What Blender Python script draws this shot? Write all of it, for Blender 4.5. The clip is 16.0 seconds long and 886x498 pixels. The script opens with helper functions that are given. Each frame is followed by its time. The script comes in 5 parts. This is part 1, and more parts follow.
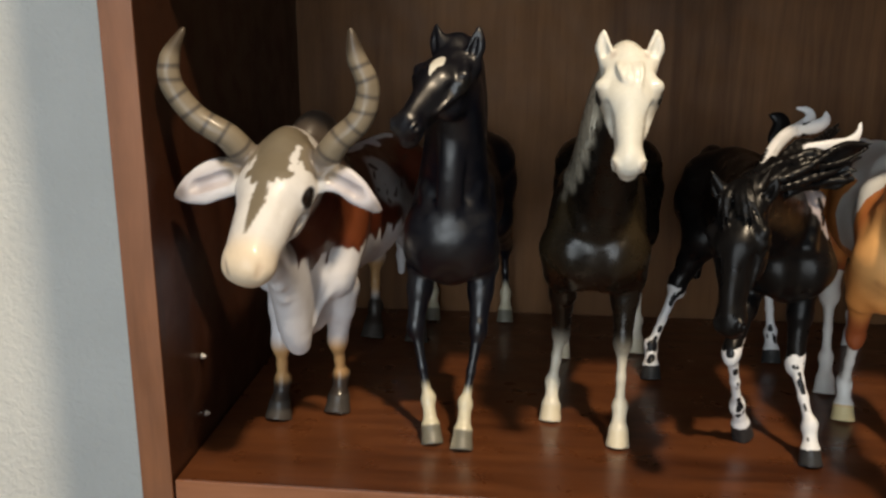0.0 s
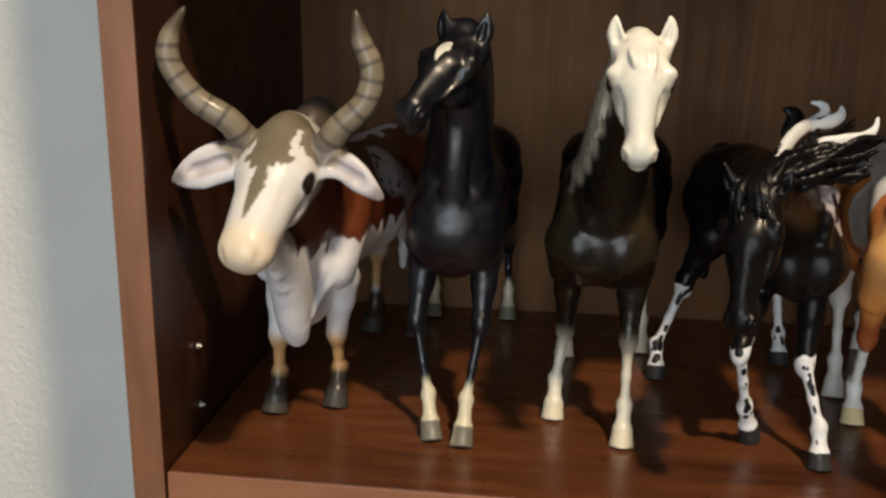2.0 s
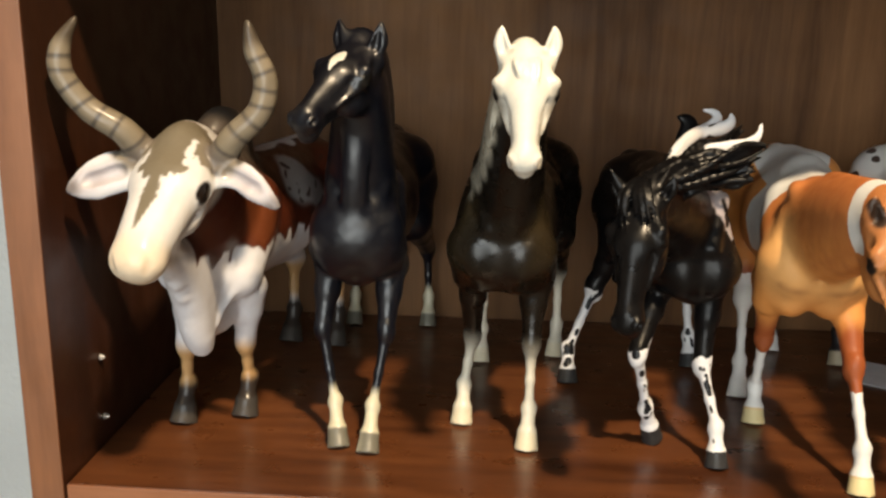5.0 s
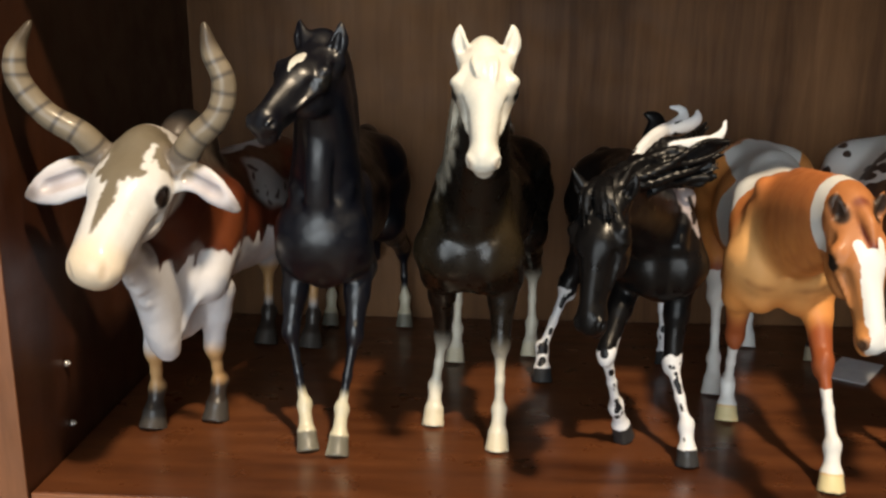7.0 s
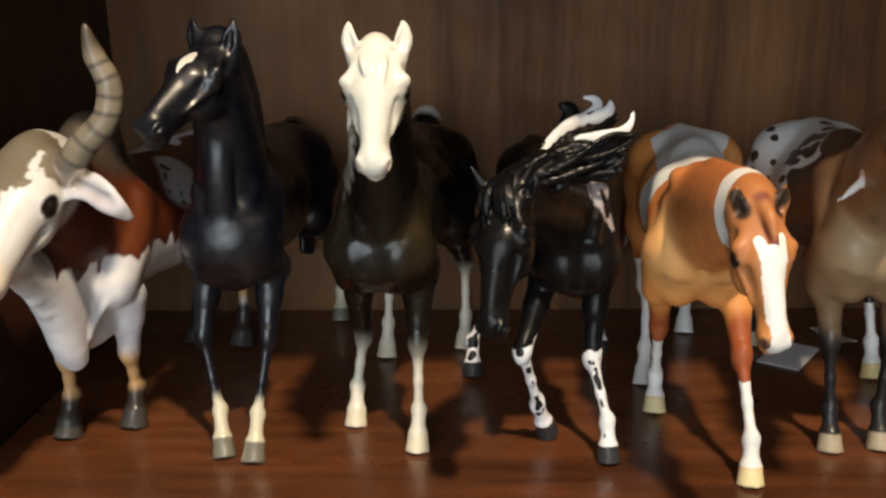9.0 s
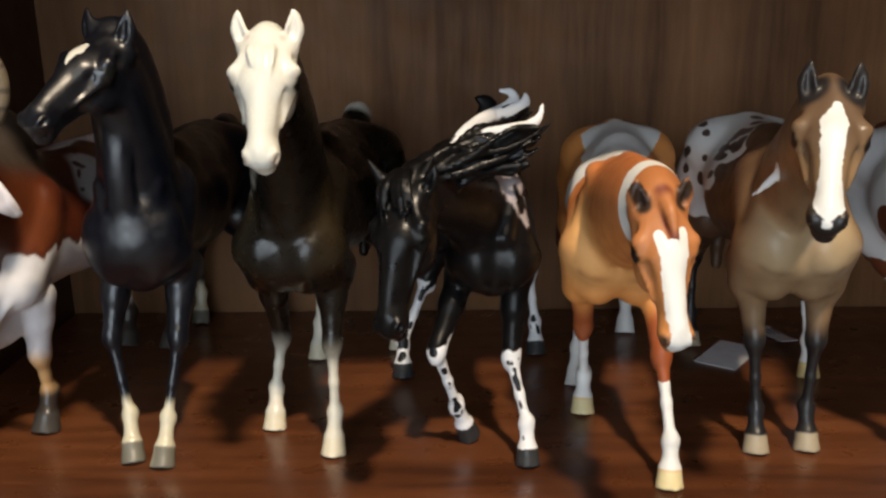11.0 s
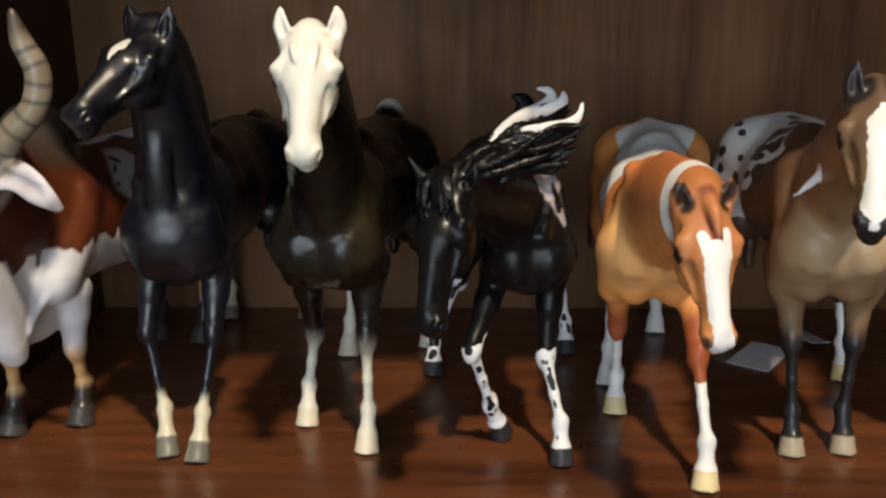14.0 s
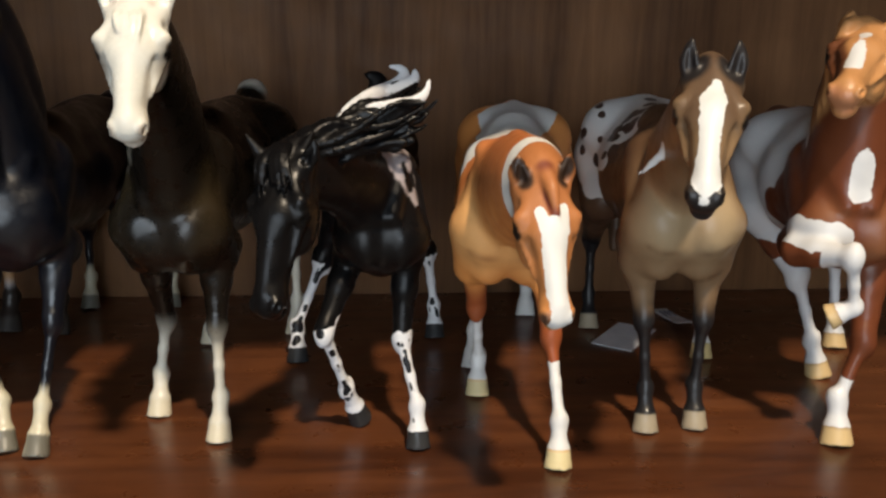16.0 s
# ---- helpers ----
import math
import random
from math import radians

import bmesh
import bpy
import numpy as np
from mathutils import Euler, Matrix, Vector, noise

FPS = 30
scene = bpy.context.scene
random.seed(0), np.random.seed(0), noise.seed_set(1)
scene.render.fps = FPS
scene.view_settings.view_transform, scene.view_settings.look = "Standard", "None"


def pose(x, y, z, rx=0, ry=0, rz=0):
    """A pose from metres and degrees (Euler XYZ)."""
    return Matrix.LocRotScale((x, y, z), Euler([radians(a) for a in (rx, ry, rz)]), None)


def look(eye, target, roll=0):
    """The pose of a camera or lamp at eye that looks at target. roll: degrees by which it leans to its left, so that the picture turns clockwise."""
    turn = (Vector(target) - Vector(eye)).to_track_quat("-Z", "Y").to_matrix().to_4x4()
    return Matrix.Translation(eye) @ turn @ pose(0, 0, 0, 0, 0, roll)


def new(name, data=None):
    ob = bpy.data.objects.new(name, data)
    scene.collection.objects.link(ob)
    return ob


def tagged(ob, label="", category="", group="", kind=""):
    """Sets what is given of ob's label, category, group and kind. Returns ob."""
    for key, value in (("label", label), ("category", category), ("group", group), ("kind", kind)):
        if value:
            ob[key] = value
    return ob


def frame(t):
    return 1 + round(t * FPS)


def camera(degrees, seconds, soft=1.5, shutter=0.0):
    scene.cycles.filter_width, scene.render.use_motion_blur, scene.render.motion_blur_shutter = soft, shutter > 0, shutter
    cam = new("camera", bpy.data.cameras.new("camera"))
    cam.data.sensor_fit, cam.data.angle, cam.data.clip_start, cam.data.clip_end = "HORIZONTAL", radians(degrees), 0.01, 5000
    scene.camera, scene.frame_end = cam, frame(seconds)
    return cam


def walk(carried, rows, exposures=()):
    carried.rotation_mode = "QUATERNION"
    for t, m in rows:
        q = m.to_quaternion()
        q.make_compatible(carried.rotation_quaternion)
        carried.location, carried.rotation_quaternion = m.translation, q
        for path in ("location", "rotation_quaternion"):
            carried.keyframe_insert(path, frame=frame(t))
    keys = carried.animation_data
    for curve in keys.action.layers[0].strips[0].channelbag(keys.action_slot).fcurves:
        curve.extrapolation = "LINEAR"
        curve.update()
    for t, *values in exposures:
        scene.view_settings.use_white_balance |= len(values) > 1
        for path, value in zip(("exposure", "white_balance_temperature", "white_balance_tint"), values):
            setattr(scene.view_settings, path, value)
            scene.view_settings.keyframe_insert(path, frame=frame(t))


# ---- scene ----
cam = camera(51.2, 16.0, soft=2.5)
PATH = [
    (0, (0.1902, -0.4548, 0.2507), (0.0423, 1.1886, -0.1564), 0.3),
    (0.5, (0.1908, -0.4513, 0.2499), (0.0664, 1.1964, -0.1513), 0.8),
    (1, (0.1891, -0.4515, 0.2465), (0.0554, 1.1956, -0.1521), 1.3),
    (1.5, (0.1929, -0.4452, 0.2431), (0.0645, 1.1988, -0.1717), 1.1),
    (2, (0.1886, -0.4438, 0.2414), (0.0371, 1.201, -0.1615), 1.3),
    (2.5, (0.194, -0.4485, 0.2414), (0.0679, 1.1999, -0.1555), 1.2),
    (3, (0.1938, -0.4571, 0.2448), (0.0446, 1.1922, -0.1428), 1.1),
    (3.5, (0.1966, -0.4603, 0.2448), (0.0516, 1.1893, -0.1403), 1.3),
    (4, (0.1992, -0.4609, 0.2456), (0.0575, 1.1898, -0.1351), 1.3),
    (4.5, (0.2089, -0.4543, 0.2448), (0.1021, 1.1973, -0.1436), 1.0),
    (5, (0.2195, -0.4467, 0.2431), (0.1483, 1.2075, -0.1445), 1.3),
    (7.5, (0.236, -0.4395, 0.2439), (0.1733, 1.2145, -0.1462), 0.6),
    (8, (0.2373, -0.4343, 0.2431), (0.1798, 1.2192, -0.1454), 0.6),
    (8.5, (0.2473, -0.431, 0.2456), (0.2095, 1.2205, -0.1555), 0.4),
    (9, (0.2767, -0.4254, 0.2541), (0.2422, 1.217, -0.181), -0.6),
    (9.2, (0.2922, -0.4158, 0.2533), (0.2774, 1.2247, -0.1913), -0.7),
    (11.5, (0.32, -0.412, 0.2465), (0.2956, 1.2328, -0.1802), -0.7),
    (12, (0.3164, -0.42, 0.2482), (0.2808, 1.2249, -0.1793), -0.8),
    (12.5, (0.3213, -0.4179, 0.2482), (0.2773, 1.2255, -0.1845), -1.2),
    (13, (0.3171, -0.4182, 0.2465), (0.273, 1.2269, -0.1802), -0.8),
    (13.5, (0.3068, -0.4181, 0.2456), (0.2551, 1.2273, -0.1802), -0.3),
    (14, (0.3089, -0.4111, 0.2473), (0.2599, 1.231, -0.187), -0.4),
    (14.5, (0.3104, -0.4085, 0.2448), (0.2615, 1.232, -0.1981), 0.1),
    (15, (0.3156, -0.4098, 0.2431), (0.2966, 1.2303, -0.2023), 0.2),
    (15.5, (0.3245, -0.4142, 0.2448), (0.3708, 1.229, -0.1878), 0.0),
    (16, (0.3391, -0.4047, 0.2389), (0.4576, 1.2311, -0.2082), 0.6),
]
walk(cam, [(t, look(eye, target, roll)) for t, eye, target, roll in PATH],
     [(0.0, -0.35, 7050, 10), (4.2, -0.35, 7150, 10), (5.0, 0.21, 7600, 10), (7.5, -0.03, 6950, 10), (9.0, -0.03, 6900, 10), (12.5, -0.15, 6450, 10), (16.0, -0.15, 6550, 10)])

# ---- world and lights ----
def nodes_of(owner):
    owner.use_nodes = True
    tree = owner.node_tree
    tree.nodes.clear()
    return tree


world = bpy.data.worlds.new("room_world")
scene.world = world
wt = nodes_of(world)
sky = wt.nodes.new("ShaderNodeTexSky")
sky.sky_type, sky.sun_disc = "NISHITA", False
sky.sun_elevation, sky.sun_rotation = radians(40), radians(200)
wbg = wt.nodes.new("ShaderNodeBackground")
wbg.inputs["Strength"].default_value = 0.1
wout = wt.nodes.new("ShaderNodeOutputWorld")
wt.links.new(sky.outputs[0], wbg.inputs[0])
wt.links.new(wbg.outputs[0], wout.inputs[0])


def area_lamp(name, eye, target, size_x, size_y, watts, colour, shape="RECTANGLE"):
    data = bpy.data.lights.new(name, "AREA")
    data.shape, data.size, data.size_y = shape, size_x, size_y
    data.energy, data.color = watts, colour
    ob = new(name, data)
    ob.matrix_world = look(eye, target)
    return ob


area_lamp("ceiling_lamp_light", (0.72, -1.05, 1.95), (0.27, 0.05, 0.0), 0.13, 0.13, 70.0, (1.0, 0.83, 0.62), "DISK")
area_lamp("window_light", (-0.10, -2.42, 0.46), (0.2, 0.0, 0.1), 1.5, 1.75, 43.0, (0.75, 0.875, 1.0))


# ---- materials ----
class Mat:
    """A small wrapper that builds a principled material."""

    def __init__(self, name, rough=0.5, metal=0.0, coat=0.0):
        self.m = bpy.data.materials.new(name)
        self.t = nodes_of(self.m)
        self.b = self.n("ShaderNodeBsdfPrincipled")
        out = self.n("ShaderNodeOutputMaterial")
        self.l(self.b.outputs[0], out.inputs[0])
        self.b.inputs["Roughness"].default_value = rough
        self.b.inputs["Metallic"].default_value = metal
        self.b.inputs["Coat Weight"].default_value = coat
        self.b.inputs["Coat Roughness"].default_value = 0.15

    def n(self, kind, **props):
        node = self.t.nodes.new(kind)
        for key, value in props.items():
            node.inputs[key].default_value = value
        return node

    def l(self, a, b):
        self.t.links.new(a, b)

    def coords(self, scale=(1, 1, 1)):
        tc, mp = self.n("ShaderNodeTexCoord"), self.n("ShaderNodeMapping")
        mp.inputs["Scale"].default_value = scale
        self.l(tc.outputs["Object"], mp.inputs[0])
        return mp.outputs[0]

    def noise(self, vec, scale, detail=4.0, rough=0.55, distort=0.0):
        nd = self.n("ShaderNodeTexNoise", Scale=scale, Detail=detail, Roughness=rough, Distortion=distort)
        self.l(vec, nd.inputs["Vector"])
        return nd.outputs["Fac"]

    def ramp(self, fac, stops):
        r = self.t.nodes.new("ShaderNodeValToRGB")
        while len(r.color_ramp.elements) < len(stops):
            r.color_ramp.elements.new(0.5)
        for e, (p, c) in zip(r.color_ramp.elements, stops):
            e.position, e.color = p, (*c, 1)
        self.l(fac, r.inputs[0])
        return r.outputs[0]

    def mix(self, fac, a, b, blend="MIX"):
        mx = self.t.nodes.new("ShaderNodeMix")
        mx.data_type, mx.blend_type = "RGBA", blend
        for v, s in ((fac, mx.inputs[0]), (a, mx.inputs[6]), (b, mx.inputs[7])):
            if hasattr(v, "links"):
                self.l(v, s)
            else:
                s.default_value = v if not isinstance(v, tuple) else (*v, 1)
        return mx.outputs[2]

    def math(self, op, a, b=0.0, c=0.0):
        md = self.t.nodes.new("ShaderNodeMath")
        md.operation = op
        for v, s in zip((a, b, c), md.inputs):
            if hasattr(v, "links"):
                self.l(v, s)
            else:
                s.default_value = v
        return md.outputs[0]

    def smooth(self, v, lo, hi, a=0.0, b=1.0):
        mr = self.t.nodes.new("ShaderNodeMapRange")
        mr.interpolation_type = "SMOOTHSTEP"
        self.l(v, mr.inputs["Value"])
        for k, x in (("From Min", lo), ("From Max", hi), ("To Min", a), ("To Max", b)):
            mr.inputs[k].default_value = x
        return mr.outputs[0]

    def bump(self, height, strength, distance=0.001):
        bp = self.n("ShaderNodeBump", Strength=strength, Distance=distance)
        self.l(height, bp.inputs["Height"])
        self.l(bp.outputs[0], self.b.inputs["Normal"])

    def base(self, colour):
        if hasattr(colour, "links"):
            self.l(colour, self.b.inputs["Base Color"])
        else:
            self.b.inputs["Base Color"].default_value = (*colour, 1)


def wood(name, dark, mid, light, stretch, rough, coat, scale=1.0, spec=0.5):
    """Laminate with long grain; stretch is small along the grain."""
    m = Mat(name, rough, 0.0, coat)
    m.b.inputs["Specular IOR Level"].default_value = spec
    v = m.coords(stretch)
    broad = m.noise(v, 9 * scale, 4, 0.55, 0.7)
    fine = m.noise(v, 70 * scale, 5, 0.65, 0.4)
    pores = m.noise(v, 260 * scale, 3, 0.6)
    grain = m.math("ADD", m.math("MULTIPLY", broad, 0.58), m.math("MULTIPLY", fine, 0.42))
    col = m.ramp(grain, [(0.38, dark), (0.5, mid), (0.62, light)])
    col = m.mix(m.smooth(pores, 0.60, 0.75, 0.0, 0.35), col, dark)
    blotch = m.noise(m.coords(), 14, 3, 0.6)
    col = m.mix(m.smooth(blotch, 0.35, 0.7, 0.0, 0.28), col, tuple(c * 0.6 for c in dark))
    m.base(col)
    m.l(m.smooth(m.noise(m.coords(), 45, 4), 0.3, 0.75, rough - 0.06, rough + 0.10), m.b.inputs["Roughness"])
    m.bump(fine, 0.10, 0.0006)
    return m.m


WOOD_SHELF = wood("cherry_laminate_shelf", (0.060, 0.0185, 0.0072), (0.122, 0.040, 0.0145), (0.178, 0.063, 0.0235), (0.10, 1, 1), 0.32, 0.15)
WOOD_BACK = wood("brown_laminate_back", (0.088, 0.037, 0.0135), (0.160, 0.072, 0.0280), (0.225, 0.106, 0.044), (1, 1, 0.07), 0.60, 0.0, 1.0, 0.22)
# darkened copy of the shelf laminate; the panels' shade is held in its colour
WOOD_SIDE = wood("cherry_laminate_side_dimmed", (0.027, 0.0082, 0.0036), (0.048, 0.0155, 0.0066), (0.068, 0.0225, 0.0098), (1, 1, 0.10), 0.38, 0.1)
WOOD_EDGE = wood("edge_band_laminate", (0.15, 0.062, 0.029), (0.23, 0.098, 0.048), (0.29, 0.130, 0.067), (1, 1, 0.12), 0.42, 0.05)
WOOD_LIP = wood("shelf_edge_band", (0.22, 0.085, 0.040), (0.30, 0.125, 0.062), (0.36, 0.16, 0.085), (0.10, 1, 1), 0.40, 0.05)


def plaster(name, colour, relief=0.5):
    m = Mat(name, 0.85)
    v = m.coords()
    lumps = m.noise(v, 150, 3, 0.5, 0.3)
    grit = m.noise(v, 700, 3, 0.6)
    soil = m.noise(v, 5, 4)
    m.base(m.mix(m.smooth(soil, 0.3, 0.7), colour, tuple(c * 0.9 for c in colour)))
    m.bump(m.math("ADD", m.smooth(lumps, 0.38, 0.66), m.math("MULTIPLY", grit, 0.25)), relief, 0.0022)
    return m.m


WALL_PAINT = plaster("grey_blue_orange_peel_paint", (0.74, 0.755, 0.735), 0.30)
CEILING_PAINT = plaster("white_ceiling_paint", (0.36, 0.34, 0.31), 0.3)
CARPET = plaster("brown_carpet", (0.20, 0.16, 0.12), 0.8)
ROOM_PAINT = plaster("tan_room_paint", (0.13, 0.11, 0.09), 0.2)

PIN = Mat("nickel_shelf_pin", 0.35, 0.8)
PIN.base((0.75, 0.73, 0.70))
PIN = PIN.m
PAPER = Mat("white_paper", 0.8)
PAPER.base(PAPER.mix(PAPER.smooth(PAPER.noise(PAPER.coords(), 90), 0.3, 0.7), (0.74, 0.74, 0.75), (0.66, 0.66, 0.68)))
PAPER = PAPER.m
INK = Mat("grey_ink", 0.7)
INK.base((0.22, 0.22, 0.25))
INK = INK.m
LAMP_GLASS = Mat("frosted_lamp_glass", 0.4)
LAMP_GLASS.base((0.85, 0.82, 0.76))
LAMP_GLASS = LAMP_GLASS.m
FRAME_WHITE = Mat("white_window_paint", 0.45)
FRAME_WHITE.base((0.78, 0.78, 0.76))
FRAME_WHITE = FRAME_WHITE.m


def figure_paint(name, white, dark, rough, ragged=0.0012, coat=0.3, spec=0.36):
    """Airbrushed paint: a soft coat colour with crisp-edged markings in two further colours."""
    m = Mat(name, rough, 0.0, coat)
    coat_at = m.t.nodes.new("ShaderNodeAttribute")
    coat_at.attribute_name = "coat"
    mark = m.t.nodes.new("ShaderNodeAttribute")
    mark.attribute_name = "mark"
    spot = m.t.nodes.new("ShaderNodeAttribute")
    spot.attribute_name = "spot"
    m.b.inputs["Specular IOR Level"].default_value = spec
    v = m.coords()
    rag = m.math("SUBTRACT", m.noise(v, 330, 4, 0.6), 0.5)
    mott = m.noise(v, 60, 4, 0.6)
    col = m.mix(m.smooth(mott, 0.3, 0.75, 0.0, 0.25), coat_at.outputs["Color"], m.mix(1.0, coat_at.outputs["Color"], (0.62, 0.58, 0.55), "MULTIPLY"))
    edge = m.math("ADD", mark.outputs["Fac"], m.math("MULTIPLY", rag, ragged * 4))
    tint = m.mix(m.smooth(m.noise(v, 40), 0.35, 0.7, 0.0, 0.4), white, tuple(c * 0.86 for c in white))
    col = m.mix(m.smooth(edge, -0.00025, 0.00025), col, tint)
    edge2 = m.math("ADD", spot.outputs["Fac"], m.math("MULTIPLY", rag, ragged * 2.5))
    col = m.mix(m.smooth(edge2, -0.00025, 0.00025), col, dark)
    m.base(col)
    m.l(m.smooth(m.noise(v, 120, 4), 0.3, 0.75, rough - 0.05, rough + 0.12), m.b.inputs["Roughness"])
    m.bump(m.noise(v, 420, 3), 0.12, 0.0005)
    return m.m


# ---- mesh helpers ----
def box_bm(lo, hi, bevel=0.0):
    bm = bmesh.new()
    bmesh.ops.create_cube(bm, size=1.0)
    for v in bm.verts:
        v.co = Vector([lo[i] + (v.co[i] + 0.5) * (hi[i] - lo[i]) for i in range(3)])
    if bevel:
        bmesh.ops.bevel(bm, geom=list(bm.edges), offset=bevel, segments=2, affect="EDGES", profile=0.6)
    return bm


def mesh_ob(name, bm, material, smooth=False):
    data = bpy.data.meshes.new(name)
    bm.normal_update()
    bm.to_mesh(data)
    bm.free()
    data.materials.append(material)
    if smooth:
        data.shade_smooth()
    return new(name, data)


def part(name, bm, material, parent, label="", smooth=False):
    ob = mesh_ob(name, bm, material, smooth)
    ob.parent = parent
    return tagged(ob, label)


def solid(name, lo, hi, material, label, category, bevel=0.0):
    return tagged(mesh_ob(name, box_bm(lo, hi, bevel), material), label, category, kind="structure")


# ---- the room ----
FLOOR, CEIL = -0.75, 2.0
X0, X1, Y0, Y1 = -1.6, 2.6, -2.5, 0.338
solid("floor", (X0 - 0.1, Y0 - 0.1, FLOOR - 0.1), (X1 + 0.1, Y1 + 0.1, FLOOR), CARPET, "brown carpeted floor of the room", "floor")
solid("ceiling", (X0 - 0.1, Y0 - 0.1, CEIL), (X1 + 0.1, Y1 + 0.1, CEIL + 0.1), CEILING_PAINT, "plain white painted ceiling", "ceiling")
solid("wall_north", (X0 - 0.1, Y1, FLOOR), (X1 + 0.1, Y1 + 0.1, CEIL), WALL_PAINT, "grey-blue painted wall with orange-peel texture behind the bookcase", "wall")
solid("wall_west", (X0 - 0.1, Y0, FLOOR), (X0, Y1, CEIL), ROOM_PAINT, "plain tan painted side wall", "wall")
solid("wall_east", (X1, Y0, FLOOR), (X1 + 0.1, Y1, CEIL), ROOM_PAINT, "plain tan painted side wall", "wall")
WX0, WX1, WZ0, WZ1 = -0.90, 0.70, -0.46, 1.38
wall_s = new("wall_south")
tagged(wall_s, "tan painted wall with a window opening", "wall", kind="structure")
for lo, hi in (((X0 - 0.1, Y0 - 0.1, FLOOR), (WX0, Y0, CEIL)), ((WX1, Y0 - 0.1, FLOOR), (X1 + 0.1, Y0, CEIL)),
               ((WX0, Y0 - 0.1, FLOOR), (WX1, Y0, WZ0)), ((WX0, Y0 - 0.1, WZ1), (WX1, Y0, CEIL))):
    part("wall_panel", box_bm(lo, hi), ROOM_PAINT, wall_s)
window = tagged(new("window_1"), "white framed window behind the viewer", "window", kind="structure")
for lo, hi in (((WX0, Y0 - 0.08, WZ0), (WX0 + 0.05, Y0 - 0.02, WZ1)), ((WX1 - 0.05, Y0 - 0.08, WZ0), (WX1, Y0 - 0.02, WZ1)),
               ((WX0 + 0.05, Y0 - 0.08, WZ0), (WX1 - 0.05, Y0 - 0.02, WZ0 + 0.05)), ((WX0 + 0.05, Y0 - 0.08, WZ1 - 0.05), (WX1 - 0.05, Y0 - 0.02, WZ1)),
               ((-0.12, Y0 - 0.075, WZ0 + 0.05), (-0.08, Y0 - 0.025, WZ1 - 0.05))):
    part("window_frame", box_bm(lo, hi, 0.004), FRAME_WHITE, window)

# ---- the bookcase ----
T, DEPTH, CLEAR, RIGHT = 0.0175, 0.331, 0.335, 0.90
bookcase = new("bookcase")
tagged(bookcase, "cherry-brown laminate bookcase with open shelves against the wall", "bookcase")


def side_panel(x, label, lean=0.0):
    board = box_bm((x, 0.001, FLOOR), (x + T, DEPTH + 0.004, 1.0), 0.0006)
    band = box_bm((x, -0.0005, FLOOR), (x + T, 0.001, 1.0), 0.0004)
    for v in (*board.verts, *band.verts):
        v.co.x -= lean * v.co.z
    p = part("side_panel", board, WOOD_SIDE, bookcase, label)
    part("edge_band", band, WOOD_EDGE, p, "lighter brown edge band")
    return p


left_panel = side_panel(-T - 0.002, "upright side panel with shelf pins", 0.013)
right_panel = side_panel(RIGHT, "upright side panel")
part("back_panel", box_bm((-0.010, DEPTH, FLOOR + 0.002), (RIGHT, DEPTH + 0.005, 0.99)), WOOD_BACK, bookcase, "brown wood-grain back panel")
for z in (-0.66, -0.36, 0.0, CLEAR + T, 0.80):
    board = box_bm((-0.001, 0.0035, z - T), (RIGHT - 0.001, DEPTH - 0.001, z), 0.0006)
    band = box_bm((-0.001, 0.002, z - T + 0.0003), (RIGHT - 0.001, 0.0035, z - 0.0003), 0.0004)
    for v in (*board.verts, *band.verts):
        if v.co.y < 0.02 and v.co.x > 0.5:
            v.co.y -= 0.020
    sh = part("shelf", board, WOOD_SHELF, bookcase, "reddish glossy shelf board")
    part("edge_band", band, WOOD_LIP, sh, "lighter shelf edge band")


def pin(y, z):
    bm = bmesh.new()
    bmesh.ops.create_cone(bm, cap_ends=True, segments=14, radius1=0.0021, radius2=0.0017, depth=0.0020,
                          matrix=Matrix.Translation((-0.001, y, z)) @ Matrix.Rotation(radians(90), 4, "Y"))
    bmesh.ops.create_uvsphere(bm, u_segments=10, v_segments=6, radius=0.0010, matrix=Matrix.Translation((0.0004, y, z)))
    part("shelf_pin", bm, PIN, left_panel, "small bright metal shelf pin", True)


pin(0.0565, 0.0535)
pin(0.0575, 0.0160)

# ---- the lamp on the ceiling ----
lamp = tagged(new("ceiling_lamp"), "small round white ceiling lamp above the viewer", "ceiling lamp")
bm = bmesh.new()
bmesh.ops.create_cone(bm, cap_ends=True, segments=32, radius1=0.075, radius2=0.085, depth=0.03, matrix=Matrix.Translation((0.72, -1.05, CEIL - 0.015)))
part("base", bm, FRAME_WHITE, lamp, smooth=False)


# ---- sculpting: smooth blends of rounded forms, meshed on a fine lattice ----
UP = np.array((0.0, 0.0, 1.0))


def arr(*v):
    return np.array(v, float)


def unit(v):
    return v / np.linalg.norm(v)


